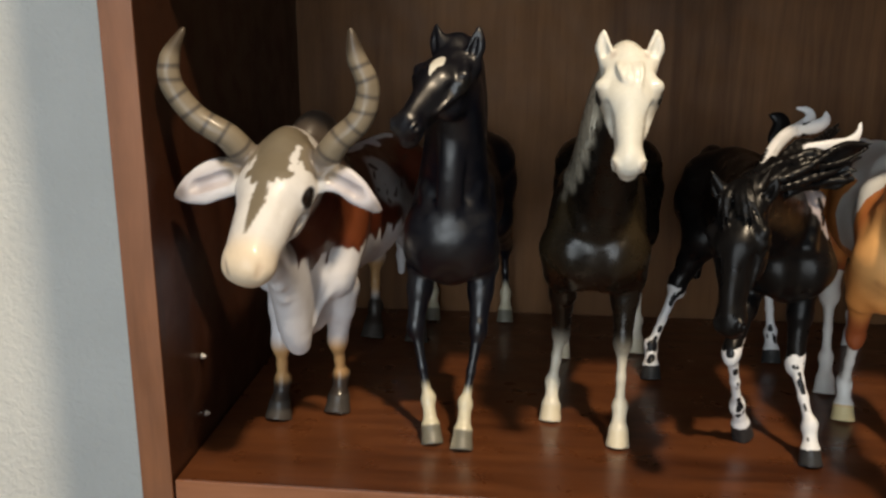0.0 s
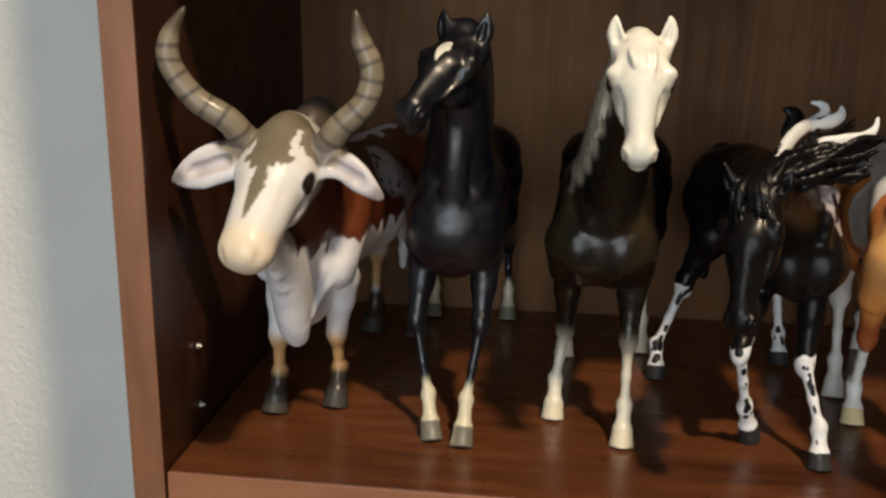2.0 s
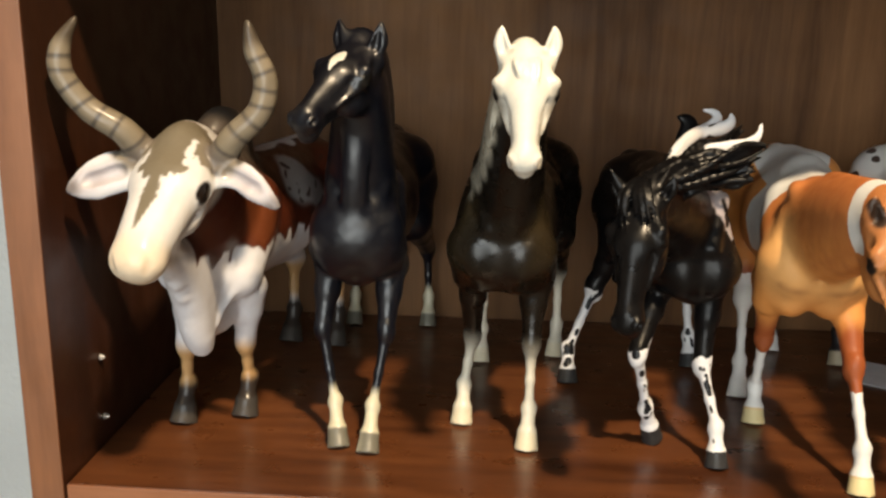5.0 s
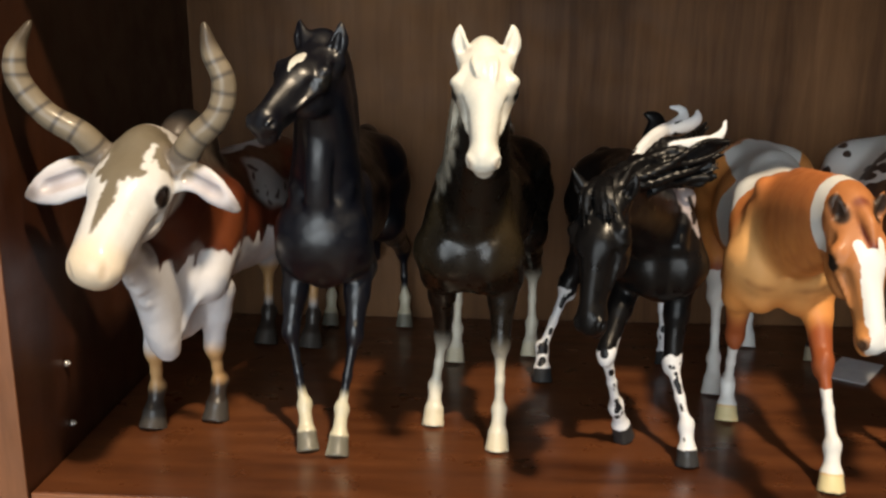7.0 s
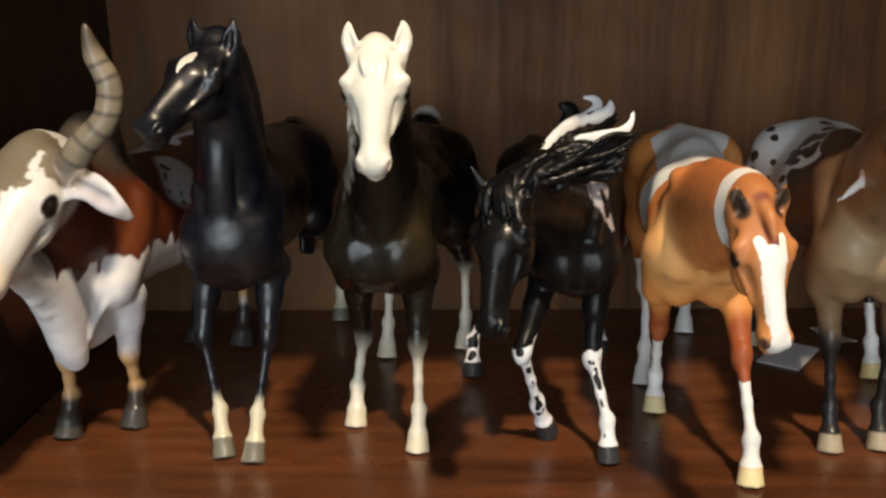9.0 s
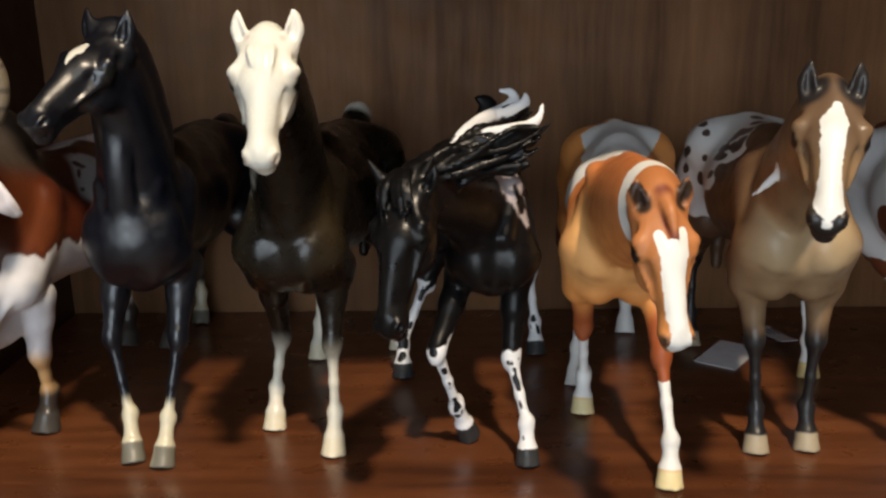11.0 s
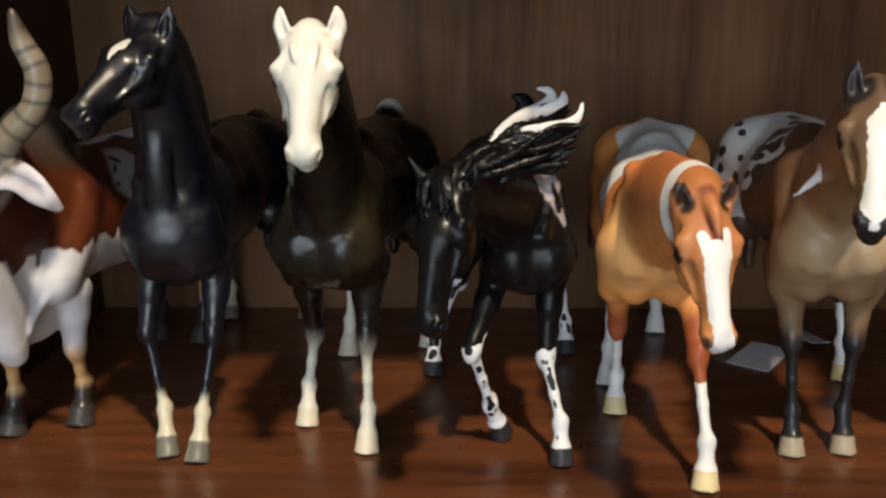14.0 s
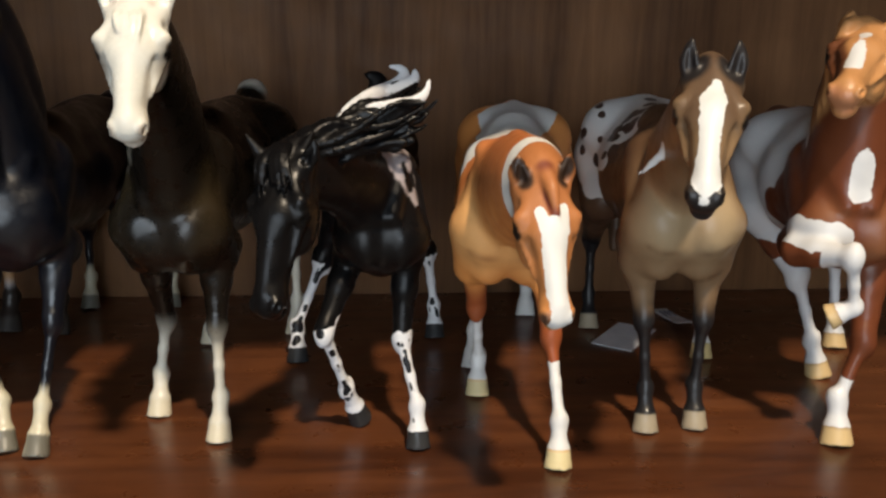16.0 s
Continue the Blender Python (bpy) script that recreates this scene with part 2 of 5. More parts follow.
class Sculpt:
    def __init__(self, lo, hi, h=0.0012):
        self.h, self.lo = h, np.array(lo, float)
        n = np.ceil((np.array(hi) - self.lo) / h).astype(int) + 1
        self.ax = [(self.lo[i] + h * np.arange(n[i])).astype(np.float32) for i in range(3)]
        self.f = np.full(n, 0.02, np.float32)

    def cells(self, lo, hi):
        s = []
        for i in range(3):
            a = int(max(0, math.floor((lo[i] - self.lo[i]) / self.h)))
            b = int(min(len(self.ax[i]), math.ceil((hi[i] - self.lo[i]) / self.h) + 1))
            s.append(slice(a, max(a, b)))
        return tuple(s), self.ax[0][s[0]][:, None, None], self.ax[1][s[1]][None, :, None], self.ax[2][s[2]][None, None, :]

    def merge(self, s, d, k, cut):
        a = self.f[s]
        if cut:
            d = -d
            g = np.maximum(k - np.abs(a - d), 0) / k
            self.f[s] = np.maximum(a, d) + g * g * k * 0.25
        else:
            g = np.maximum(k - np.abs(a - d), 0) / k
            self.f[s] = np.minimum(a, d) - g * g * k * 0.25

    def cone(self, a, b, ra, rb, k=0.004, side=None, flat=1.0, cut=False):
        """A rounded bar from a to b, its radius going from ra to rb; flat scales it along side."""
        a, b = np.asarray(a, float), np.asarray(b, float)
        r = max(ra, rb) * max(1.0, flat) + k + 0.003
        s, x, y, z = self.cells(np.minimum(a, b) - r, np.maximum(a, b) + r)
        ba = b - a
        px, py, pz = x - a[0], y - a[1], z - a[2]
        t = np.clip((px * ba[0] + py * ba[1] + pz * ba[2]) / max(ba @ ba, 1e-12), 0, 1)
        qx, qy, qz = px - t * ba[0], py - t * ba[1], pz - t * ba[2]
        d2 = qx * qx + qy * qy + qz * qz
        if side is not None:
            c = qx * side[0] + qy * side[1] + qz * side[2]
            d2 = d2 + c * c * (1 / flat ** 2 - 1)
        d = np.sqrt(d2) - (ra + (rb - ra) * t)
        if flat < 1:
            d = d * (0.5 + 0.5 * flat)
        self.merge(s, d, k, cut)

    def chain(self, pts, radii, k=0.004, side=None, flat=1.0, steps=4):
        """A smooth bar through several points."""
        pts = [np.asarray(p, float) for p in pts]
        ext = [2 * pts[0] - pts[1], *pts, 2 * pts[-1] - pts[-2]]
        path, rr = [], []
        for i in range(len(pts) - 1):
            p0, p1, p2, p3 = ext[i:i + 4]
            for j in range(steps):
                t = j / steps
                path.append(0.5 * (2 * p1 + (p2 - p0) * t + (2 * p0 - 5 * p1 + 4 * p2 - p3) * t * t + (3 * p1 - p0 - 3 * p2 + p3) * t ** 3))
                rr.append(radii[i] + (radii[i + 1] - radii[i]) * t)
        path.append(pts[-1])
        rr.append(radii[-1])
        for i in range(len(path) - 1):
            self.cone(path[i], path[i + 1], rr[i], rr[i + 1], k, side, flat)

    def blob(self, c, axes, radii, k=0.004, cut=False):
        """An ellipsoid with the given axes."""
        c = np.asarray(c, float)
        r = max(radii) + k + 0.003
        s, x, y, z = self.cells(c - r, c + r)
        px, py, pz = x - c[0], y - c[1], z - c[2]
        k0 = k1 = 0
        for u, ru in zip(axes, radii):
            q = px * u[0] + py * u[1] + pz * u[2]
            k0 = k0 + (q / ru) ** 2
            k1 = k1 + (q / ru ** 2) ** 2
        k0, k1 = np.sqrt(k0), np.sqrt(k1) + 1e-9
        self.merge(s, k0 * (k0 - 1) / k1, k, cut)

    def hoof(self, a, b, ra, rb, k=0.0015):
        """A capped cone from the coronet a to the flat sole b."""
        a, b = np.asarray(a, float), np.asarray(b, float)
        r = max(ra, rb) + 0.006
        s, x, y, z = self.cells(np.minimum(a, b) - r, np.maximum(a, b) + r)
        ln = np.linalg.norm(b - a)
        u = (b - a) / ln
        px, py, pz = x - a[0], y - a[1], z - a[2]
        t = px * u[0] + py * u[1] + pz * u[2]
        q = np.sqrt(np.maximum(px * px + py * py + pz * pz - t * t, 0))
        d = np.maximum((q - (ra + (rb - ra) * t / ln)) * 0.96, np.maximum(t - ln, -t))
        self.merge(s, d, k, False)

    def mesh(self, floor=0.0):
        """Surface nets: one vertex in every lattice cell that the surface crosses."""
        f = self.f
        iz = int(round((floor - self.lo[2]) / self.h))
        if iz > 0:
            f[:, :, :iz] = np.maximum(f[:, :, :iz], 0.001)
        x, y, z = self.ax[0][:, None, None], self.ax[1][None, :, None], self.ax[2][None, None, :]
        f += 0.00010 * np.sin(x * 410 + 1.3 * np.sin(z * 330)) * np.sin(y * 370 + 1.1 * np.sin(x * 290)) * np.sin(z * 350 + 1.2)
        ins = f < 0
        count = np.zeros(tuple(np.array(f.shape) - 1), np.int8)
        for c in np.ndindex(2, 2, 2):
            count += ins[tuple(slice(o, o + m) for o, m in zip(c, count.shape))]
        cell = np.argwhere((count > 0) & (count < 8))
        index = np.full(count.shape, -1, np.int32)
        index[tuple(cell.T)] = np.arange(len(cell))
        total, hits = np.zeros((len(cell), 3)), np.zeros(len(cell))
        for axis in range(3):
            for o in np.ndindex(2, 2):
                c0 = np.insert(np.array(o), axis, 0)
                c1 = c0.copy()
                c1[axis] = 1
                v0, v1 = f[tuple((cell + c0).T)], f[tuple((cell + c1).T)]
                on = (v0 < 0) != (v1 < 0)
                t = np.where(on, v0 / np.where(on, v0 - v1, 1), 0)
                total += np.where(on[:, None], c0 + t[:, None] * (c1 - c0), 0)
                hits += on
        verts = self.lo + self.h * (cell + total / hits[:, None])
        quads = []
        for axis in range(3):
            u, w = [i for i in range(3) if i != axis]
            low = [slice(1, -1)] * 3
            low[axis] = slice(0, -1)
            high = list(low)
            high[axis] = slice(1, None)
            a, b = ins[tuple(low)], ins[tuple(high)]
            for flip in (False, True):
                e = np.argwhere((a & ~b) if not flip else (~a & b))
                off = np.ones(3, int)
                off[axis] = 0
                e = e + off
                du, dw = np.eye(3, dtype=int)[u], np.eye(3, dtype=int)[w]
                ring = [e - du - dw, e - dw, e, e - du]
                q = np.stack([index[tuple(r.T)] for r in ring], 1)
                if (axis == 1) != flip:
                    q = q[:, ::-1]
                quads.append(q)
        quads = np.concatenate(quads)
        quads = quads[(quads >= 0).all(1)]
        self.verts = verts
        return verts, quads


def near(v, a, b, ra, rb=None):
    """How far inside a rounded bar the points lie, in metres (positive inside)."""
    rb = ra if rb is None else rb
    a, b = np.asarray(a, float), np.asarray(b, float)
    ba = b - a
    t = np.clip(((v - a) @ ba) / max(ba @ ba, 1e-12), 0, 1)
    return (ra + (rb - ra) * t) - np.linalg.norm(v - a - t[:, None] * ba, axis=1)


def wobble(v, scale, seed=0.0):
    """Smooth pseudo-random values in about -1..1 for an array of points."""
    p = v * scale + seed
    return (np.sin(p[:, 0] * 1.3 + 1.7 * np.sin(p[:, 1] * 0.9 + seed)) + np.sin(p[:, 1] * 1.1 + 1.9 * np.sin(p[:, 2] * 1.2)) + np.sin(p[:, 2] * 0.8 + 1.6 * np.sin(p[:, 0] * 1.4 + 2))) / 3


def step(x, soft):
    t = np.clip(x / (2 * soft) + 0.5, 0, 1)
    return t * t * (3 - 2 * t)


def cast(name, sc, colour, mark, spot, material, origin, label, category, group):
    """Turns a sculpture and its paint into one mesh object that stands at origin."""
    v, q = sc.verts, sc.quads
    data = bpy.data.meshes.new(name)
    data.vertices.add(len(v))
    data.vertices.foreach_set("co", (v - np.array(origin)).astype(np.float32).ravel())
    data.loops.add(q.size)
    data.loops.foreach_set("vertex_index", q.astype(np.int32).ravel())
    data.polygons.add(len(q))
    data.polygons.foreach_set("loop_start", np.arange(0, q.size, 4, dtype=np.int32))
    data.update(calc_edges=True)
    data.validate()
    data.shade_smooth()
    at = data.attributes.new("coat", "FLOAT_COLOR", "POINT")
    at.data.foreach_set("color", np.concatenate([colour, np.ones((len(v), 1))], 1).astype(np.float32).ravel())
    for key, values in (("mark", mark), ("spot", spot)):
        at = data.attributes.new(key, "FLOAT", "POINT")
        at.data.foreach_set("value", values.astype(np.float32))
    data.materials.append(material)
    ob = new(name, data)
    ob.location = origin
    return tagged(ob, label, category, group)


class Paint:
    """The coat colour and the signed shapes of the markings on a sculpture's points."""

    def __init__(self, v, base):
        self.v = v
        self.c = np.tile(np.array(base, float), (len(v), 1))
        self.mark = np.full(len(v), -0.02)
        self.spot = np.full(len(v), -0.02)

    def spray(self, inside, colour, soft=0.003, amount=1.0):
        w = (step(inside, soft) * amount)[:, None]
        self.c = self.c * (1 - w) + np.array(colour, float) * w

    def add(self, inside):
        self.mark = np.maximum(self.mark, inside)

    def take(self, outside):
        self.mark = np.minimum(self.mark, -outside)

    def dot(self, inside):
        self.spot = np.maximum(self.spot, inside)


class Horse:
    """A standing horse sculpture. S: the floor point below the shoulders, R: below the hips; s scales the body."""

    def __init__(self, S, R, s=1.0, width=1.0, drop=0.0, h=0.0012):
        self.S, self.R, self.s, self.wd, self.dz = arr(*S, 0), arr(*R, 0), s, width, drop
        self.F = unit(self.S - self.R)
        self.L = np.cross(UP, self.F)
        self.len = np.linalg.norm(self.S - self.R)
        lo = np.minimum(self.S, self.R) - arr(0.075, 0.165, 0.004)
        hi = np.maximum(self.S, self.R) + arr(0.075, 0.085, 0.262)
        self.sc = Sculpt(lo, hi, h)

    def A(self, f, l, u):
        """A point f ahead of the shoulders, l to the left and u up."""
        return self.S + self.F * f * self.s + self.L * l * self.s * self.wd + UP * (u * self.s + self.dz)

    def B(self, f, l, u):
        """A point f ahead of the hips."""
        return self.R + self.F * f * self.s + self.L * l * self.s * self.wd + UP * (u * self.s + self.dz)

    def body(self, deep=0.0):
        c, A, B, s, w, L = self.sc, self.A, self.B, self.s, self.wd, self.L
        mid = (A(0, 0, 0.130) + B(0, 0, 0.136)) / 2
        c.cone(A(-0.006, 0, 0.134), mid, 0.0290 * s, 0.0345 * s, 0.006, L, 0.90 * w)
        c.cone(mid, B(0.01, 0, 0.140), 0.0345 * s, 0.029 * s, 0.006, L, 0.92 * w)
        c.cone(B(0.012, 0, 0.145), B(-0.022, 0, 0.141), 0.028 * s, 0.022 * s, 0.008, L, 1.05 * w)
        c.cone(A(0.004, 0, 0.157), A(-0.045, 0, 0.163), 0.012 * s, 0.0125 * s, 0.012)
        c.cone(A(-0.045, 0, 0.163), B(0.02, 0, 0.162), 0.011 * s, 0.0125 * s, 0.012)
        c.blob(A(0.018, 0, 0.124), (self.F, L, UP), (0.020 * s, 0.024 * s * w, 0.026 * s), 0.008)
        for e in (-1, 1):
            c.blob(A(0.028, 0.0118 * e, 0.121), (self.F, L, UP), (0.0120 * s, 0.0112 * s * w, 0.0165 * s), 0.005)
            c.cone(A(-0.014, 0.0150 * e, 0.154), A(0.020, 0.0175 * e, 0.122), 0.011 * s, 0.0125 * s, 0.010)
            c.cone(A(0.020, 0.0180 * e, 0.122), A(-0.004, 0.0190 * e, 0.106), 0.0120 * s, 0.0120 * s, 0.004)
            if deep:
                c.cone(A(0.018, 0.0130 * e, 0.122), A(0.016, 0.0105 * e, 0.112 - deep), 0.0150 * s, 0.0115 * s, 0.006)
                c.cone(A(0.020, 0.0190 * e, 0.122), A(0.006, 0.0195 * e, 0.108 - deep), 0.0120 * s, 0.0112 * s, 0.005)
            c.cone(A(0.020, 0.013 * e, 0.164), A(0.036, 0.006 * e, 0.138), 0.0065 * s, 0.0040 * s, 0.006)
            c.cone(A(0.018, 0.017 * e, 0.150), A(0.028, 0.017 * e, 0.126), 0.0045 * s, 0.0060 * s, 0.008)
            c.cone(B(0.008, 0.017 * e, 0.150), B(-0.018, 0.019 * e, 0.124), 0.0215 * s, 0.0175 * s, 0.008)
            c.cone(B(-0.004, 0.019 * e, 0.130), B(0.020, 0.0225 * e, 0.106), 0.021 * s, 0.0145 * s, 0.008)
        return self

    def fore(self, e, hoof, knee=None, fet=None, g=1.0, elbow=None, turn=0.0):
        """A foreleg (e: 1 left, -1 right) down to the hoof's floor point."""
        c, s = self.sc, self.s
        el = self.A(0.003, 0.0190 * e, 0.112) if elbow is None else np.asarray(elbow, float)
        hf = arr(*hoof) if len(hoof) == 3 else arr(*hoof, 0)
        if fet is None:
            fet = hf - self.F * 0.0075 * s + UP * 0.0235 * s
        fet = np.asarray(fet, float)
        if knee is None:
            knee = el + (fet - el) * 0.54 + self.F * 0.003
        knee = np.asarray(knee, float)
        top = el + (knee - el) * 0.12
        c.cone(top, el + (knee - el) * 0.45, 0.0122 * s * g, 0.0094 * s * g, 0.004)
        c.cone(el + (knee - el) * 0.45, knee, 0.0094 * s * g, 0.0060 * g, 0.004)
        return self.lower(knee, fet, hf, g, 0.0068)

    def lower(self, knee, fet, hf, g, kr):
        c = self.sc
        ax = unit(fet - knee)
        c.blob(knee, (ax, self.F, self.L), (kr * 1.35 * g, kr * g, kr * 0.95 * g), 0.003)
        c.cone(knee + ax * 0.004, knee + (fet - knee) * 0.55, 0.0050 * g, 0.0035 * g, 0.003, self.L, 0.88)
        c.cone(knee + (fet - knee) * 0.55, fet, 0.0035 * g, 0.0042 * g, 0.003, self.L, 0.9)
        c.blob(fet - self.F * 0.0012, (ax, self.F, self.L), (0.0062 * g, 0.0062 * g, 0.0057 * g), 0.0025)
        cor = hf + (fet - hf) * 0.42
        c.cone(fet, cor, 0.0046 * g, 0.0056 * g, 0.0025)
        sole = hf
        top = cor + (fet - cor) * 0.08
        c.cone(cor, cor + (hf - cor) * 0.1, 0.0066 * g, 0.0066 * g, 0.002)
        c.hoof(top, sole + (sole - top) * 0.02, 0.0066 * g, 0.0090 * g, 0.0016)
        return dict(knee=knee, fet=fet, hoof=hf, cor=cor)

    def hind(self, e, hoof, hock=None, fet=None, g=1.0):
        c, s = self.sc, self.s
        hf = arr(*hoof) if len(hoof) == 3 else arr(*hoof, 0)
        if fet is None:
            fet = hf - self.F * 0.008 * s + UP * 0.024 * s
        fet = np.asarray(fet, float)
        if hock is None:
            hock = fet - self.F * 0.005 + UP * 0.043 * s + (self.B(0, 0.022 * e, 0) - hf) * 0.15 * arr(1, 1, 0)
        hock = np.asarray(hock, float)
        st = self.B(0.018, 0.0225 * e, 0.108)
        gas = st + (hock - st) * 0.5 - self.F * 0.001
        c.cone(st, gas, 0.0150 * s, 0.0105 * s * g, 0.006)
        c.cone(gas, hock, 0.0105 * s * g, 0.0068 * g, 0.004)
        c.cone(hock - self.F * 0.004 + UP * 0.005, hock, 0.0040 * g, 0.0060 * g, 0.003)
        return self.lower(hock, fet, hf, g, 0.0078)

    def neck(self, poll, mid=None, base=(0.004, 0, 0.142), r=(0.031, 0.0235, 0.0165), flat=0.62, drop=0.0125):
        """The neck up to the poll, by a middle point on its axis."""
        a = self.A(*base)
        p = np.asarray(poll, float)
        m = (a + p) / 2 if mid is None else np.asarray(mid, float)
        p = p + unit(m - p) * drop - UP * 0.003
        flow = unit(p - a)
        side = unit(np.cross(UP, flow)) if abs(flow[2]) < 0.97 else self.L
        side = side if side @ self.L > 0 else -side
        self.nside = side
        self.nline = (a, m, p)
        self.sc.chain([a, m, p], [x * self.s for x in r], 0.007, side, flat, 5)
        return self

    def head(self, poll, nose, face, hs=1.0, ear=(0.35, 0.0), ear_len=0.0185, wide=1.0, ear_w=1.0, ear_at=0.0085):
        """The head from the poll to the muzzle's tip; face: the way it faces, level."""
        c = self.sc
        p, n = np.asarray(poll, float), np.asarray(nose, float)
        a = unit(n - p)
        fc = unit(arr(*face, 0))
        lf = np.cross(UP, fc)
        lf = unit(lf - a * (lf @ a))
        nm = np.cross(a, lf)
        nm = nm if nm @ fc > 0 or nm @ UP > 0 and abs(a @ UP) < 0.6 else -nm
        ln = np.linalg.norm(n - p)
        k = ln / 0.064

        def H(t, m, l):
            return p + a * t * k + nm * m * k * hs + lf * l * k * hs * wide
        ax = (a, nm, lf)
        q = k * hs
        c.blob(H(0.014, -0.0085, 0), ax, (0.0165 * k, 0.0105 * q, 0.0138 * q * wide), 0.004)
        c.cone(H(0.0030, -0.0080, -0.0082), H(0.0030, -0.0080, 0.0082), 0.0068 * q, 0.0068 * q, 0.003)
        c.cone(H(0.0085, -0.0065, 0), H(0.024, -0.0050, 0), 0.0080 * q, 0.0100 * q, 0.004, lf, 1.28 * wide)
        c.cone(H(0.022, -0.0060, 0), H(0.052, -0.0065, 0), 0.0104 * q, 0.0066 * q, 0.004, lf, 1.0 * wide)
        c.cone(H(0.022, -0.001, 0), H(0.054, -0.0025, 0), 0.0052 * q, 0.0040 * q, 0.0025)
        c.blob(H(0.0560, -0.0075, 0), ax, (0.0078 * k, 0.0078 * q, 0.0084 * q * wide), 0.003)
        c.blob(H(0.0580, -0.0140, 0), ax, (0.0058 * k, 0.0042 * q, 0.0056 * q * wide), 0.002)
        c.cone(H(0.030, -0.0165, 0), H(0.052, -0.0135, 0), 0.0050 * q, 0.0034 * q, 0.005)
        for e in (-1, 1):
            # jowl, brow, cheek bone
            c.blob(H(0.0225, -0.0155, 0.0072 * e), ax, (0.0145 * k, 0.0112 * q, 0.0056 * q), 0.004)
            c.cone(H(0.0095, -0.0040, 0.0075 * e), H(0.0180, -0.0030, 0.0134 * e), 0.0034 * q, 0.0036 * q, 0.003)
            c.cone(H(0.0180, -0.0032, 0.0136 * e), H(0.0260, -0.0050, 0.0118 * e), 0.0032 * q, 0.0018 * q, 0.0025)
            c.cone(H(0.0265, -0.0085, 0.0124 * e), H(0.0420, -0.0090, 0.0082 * e), 0.0020 * q, 0.0011 * q, 0.0016)
            # hollow above the eye, the eye between its lids
            c.blob(H(0.0120, -0.0060, 0.0142 * e), ax, (0.0034 * q, 0.0026 * q, 0.0020 * q), 0.002, True)
            c.blob(H(0.0222, -0.0072, 0.0164 * e), ax, (0.0046 * q, 0.0038 * q, 0.0036 * q), 0.0012, True)
            c.blob(H(0.0220, -0.0070, 0.0134 * e), ax, (0.0038 * q, 0.0036 * q, 0.0036 * q), 0.0005)
            c.cone(H(0.0180, -0.0068, 0.0156 * e), H(0.0232, -0.0036, 0.0152 * e), 0.0014 * q, 0.0013 * q, 0.0010)
            c.cone(H(0.0262, -0.0066, 0.0140 * e), H(0.0225, -0.0112, 0.0142 * e), 0.0012 * q, 0.0012 * q, 0.0010)
            # hollows along the nose and under the cheek bone
            c.cone(H(0.0280, -0.0030, 0.0112 * e), H(0.0480, -0.0042, 0.0086 * e), 0.0014 * q, 0.0010 * q, 0.003, cut=True)
            c.cone(H(0.0300, -0.0125, 0.0132 * e), H(0.0460, -0.0120, 0.0098 * e), 0.0017 * q, 0.0014 * q, 0.003, cut=True)
            c.blob(H(0.0585, -0.0045, 0.0062 * e), ax, (0.0042 * q, 0.0034 * q, 0.0030 * q), 0.0015)
            c.blob(H(0.0600, -0.0040, 0.0086 * e), ax, (0.0030 * q, 0.0017 * q, 0.0024 * q), 0.0008, True)
            c.cone(H(0.0565, -0.0070, 0.0094 * e), H(0.0600, -0.0080, 0.0090 * e), 0.0008 * q, 0.0006 * q, 0.0008, cut=True)
            base = H(0.0060, -0.0080, ear_at * e)
            out, fwd = ear
            d = unit(UP * 1.0 + lf * out * e + fc * fwd - a * 0.25)
            en = unit(fc * 0.9 + lf * e * 0.45 - d * (d @ (fc * 0.9 + lf * e * 0.45)))
            ear_k = ear_len * k + 0.006
            tip = base + d * ear_k
            m1 = base + d * ear_k * 0.55 + lf * e * 0.0014
            c.chain([base, m1, tip], [0.0040 * q * ear_w, 0.0054 * q * ear_w, 0.0005], 0.0014, en, 0.55, 5)
            c.cone(base + d * ear_k * 0.42 + en * 0.0036 * q * ear_w, base + d * ear_k * 0.82 + en * 0.0022 * q, 0.0032 * q * ear_w, 0.0009, 0.0008, cut=True)
        c.cone(H(0.0600, -0.0112, -0.010), H(0.0600, -0.0112, 0.010), 0.0006, 0.0006, 0.0014, cut=True)
        c.cone(H(0.052, -0.0112, -0.0082), H(0.060, -0.0112, -0.010), 0.0006, 0.0006, 0.0012, cut=True)
        c.cone(H(0.052, -0.0112, 0.0082), H(0.060, -0.0112, 0.010), 0.0006, 0.0006, 0.0012, cut=True)
        self.H, self.q, self.hax = H, q, ax
        return self

    def lock(self, pts, r0=0.003, r1=0.001, k=0.0022, n=1, spread=0.0, seed=1):
        """A lock of mane or tail: strands through the points, thinning to the tip."""
        rng = random.Random(seed)
        pts = [np.asarray(p, float) for p in pts]
        for i in range(n):
            j = arr(rng.uniform(-1, 1), rng.uniform(-1, 1), rng.uniform(-1, 1)) * spread
            pp = [p + j * (0.4 + 0.6 * m / (len(pts) - 1)) for m, p in enumerate(pts)]
            rr = [r0 * (1 - 0.15 * rng.random()) + (r1 - r0) * (m / (len(pts) - 1)) ** 1.6 for m in range(len(pts))]
            self.sc.chain(pp, rr, k, None, 1.0, 4)

    def ribbon(self, pts, r0, r1, side, flat=0.4, k=0.0014):
        """A flat lock of hair, thin along side, drawn out to a point."""
        n = len(pts) - 1
        self.sc.chain(pts, [r0 * (0.75 + 0.5 * (m / n) * (1 - m / n) * 2) * (1 - (m / n) ** 2) + r1 for m in range(n + 1)], k, side, flat, 5)

    def stick(self, v, p):
        """The surface point nearest to p."""
        return v[int(np.argmin(np.linalg.norm(v - np.asarray(p, float), axis=1)))]

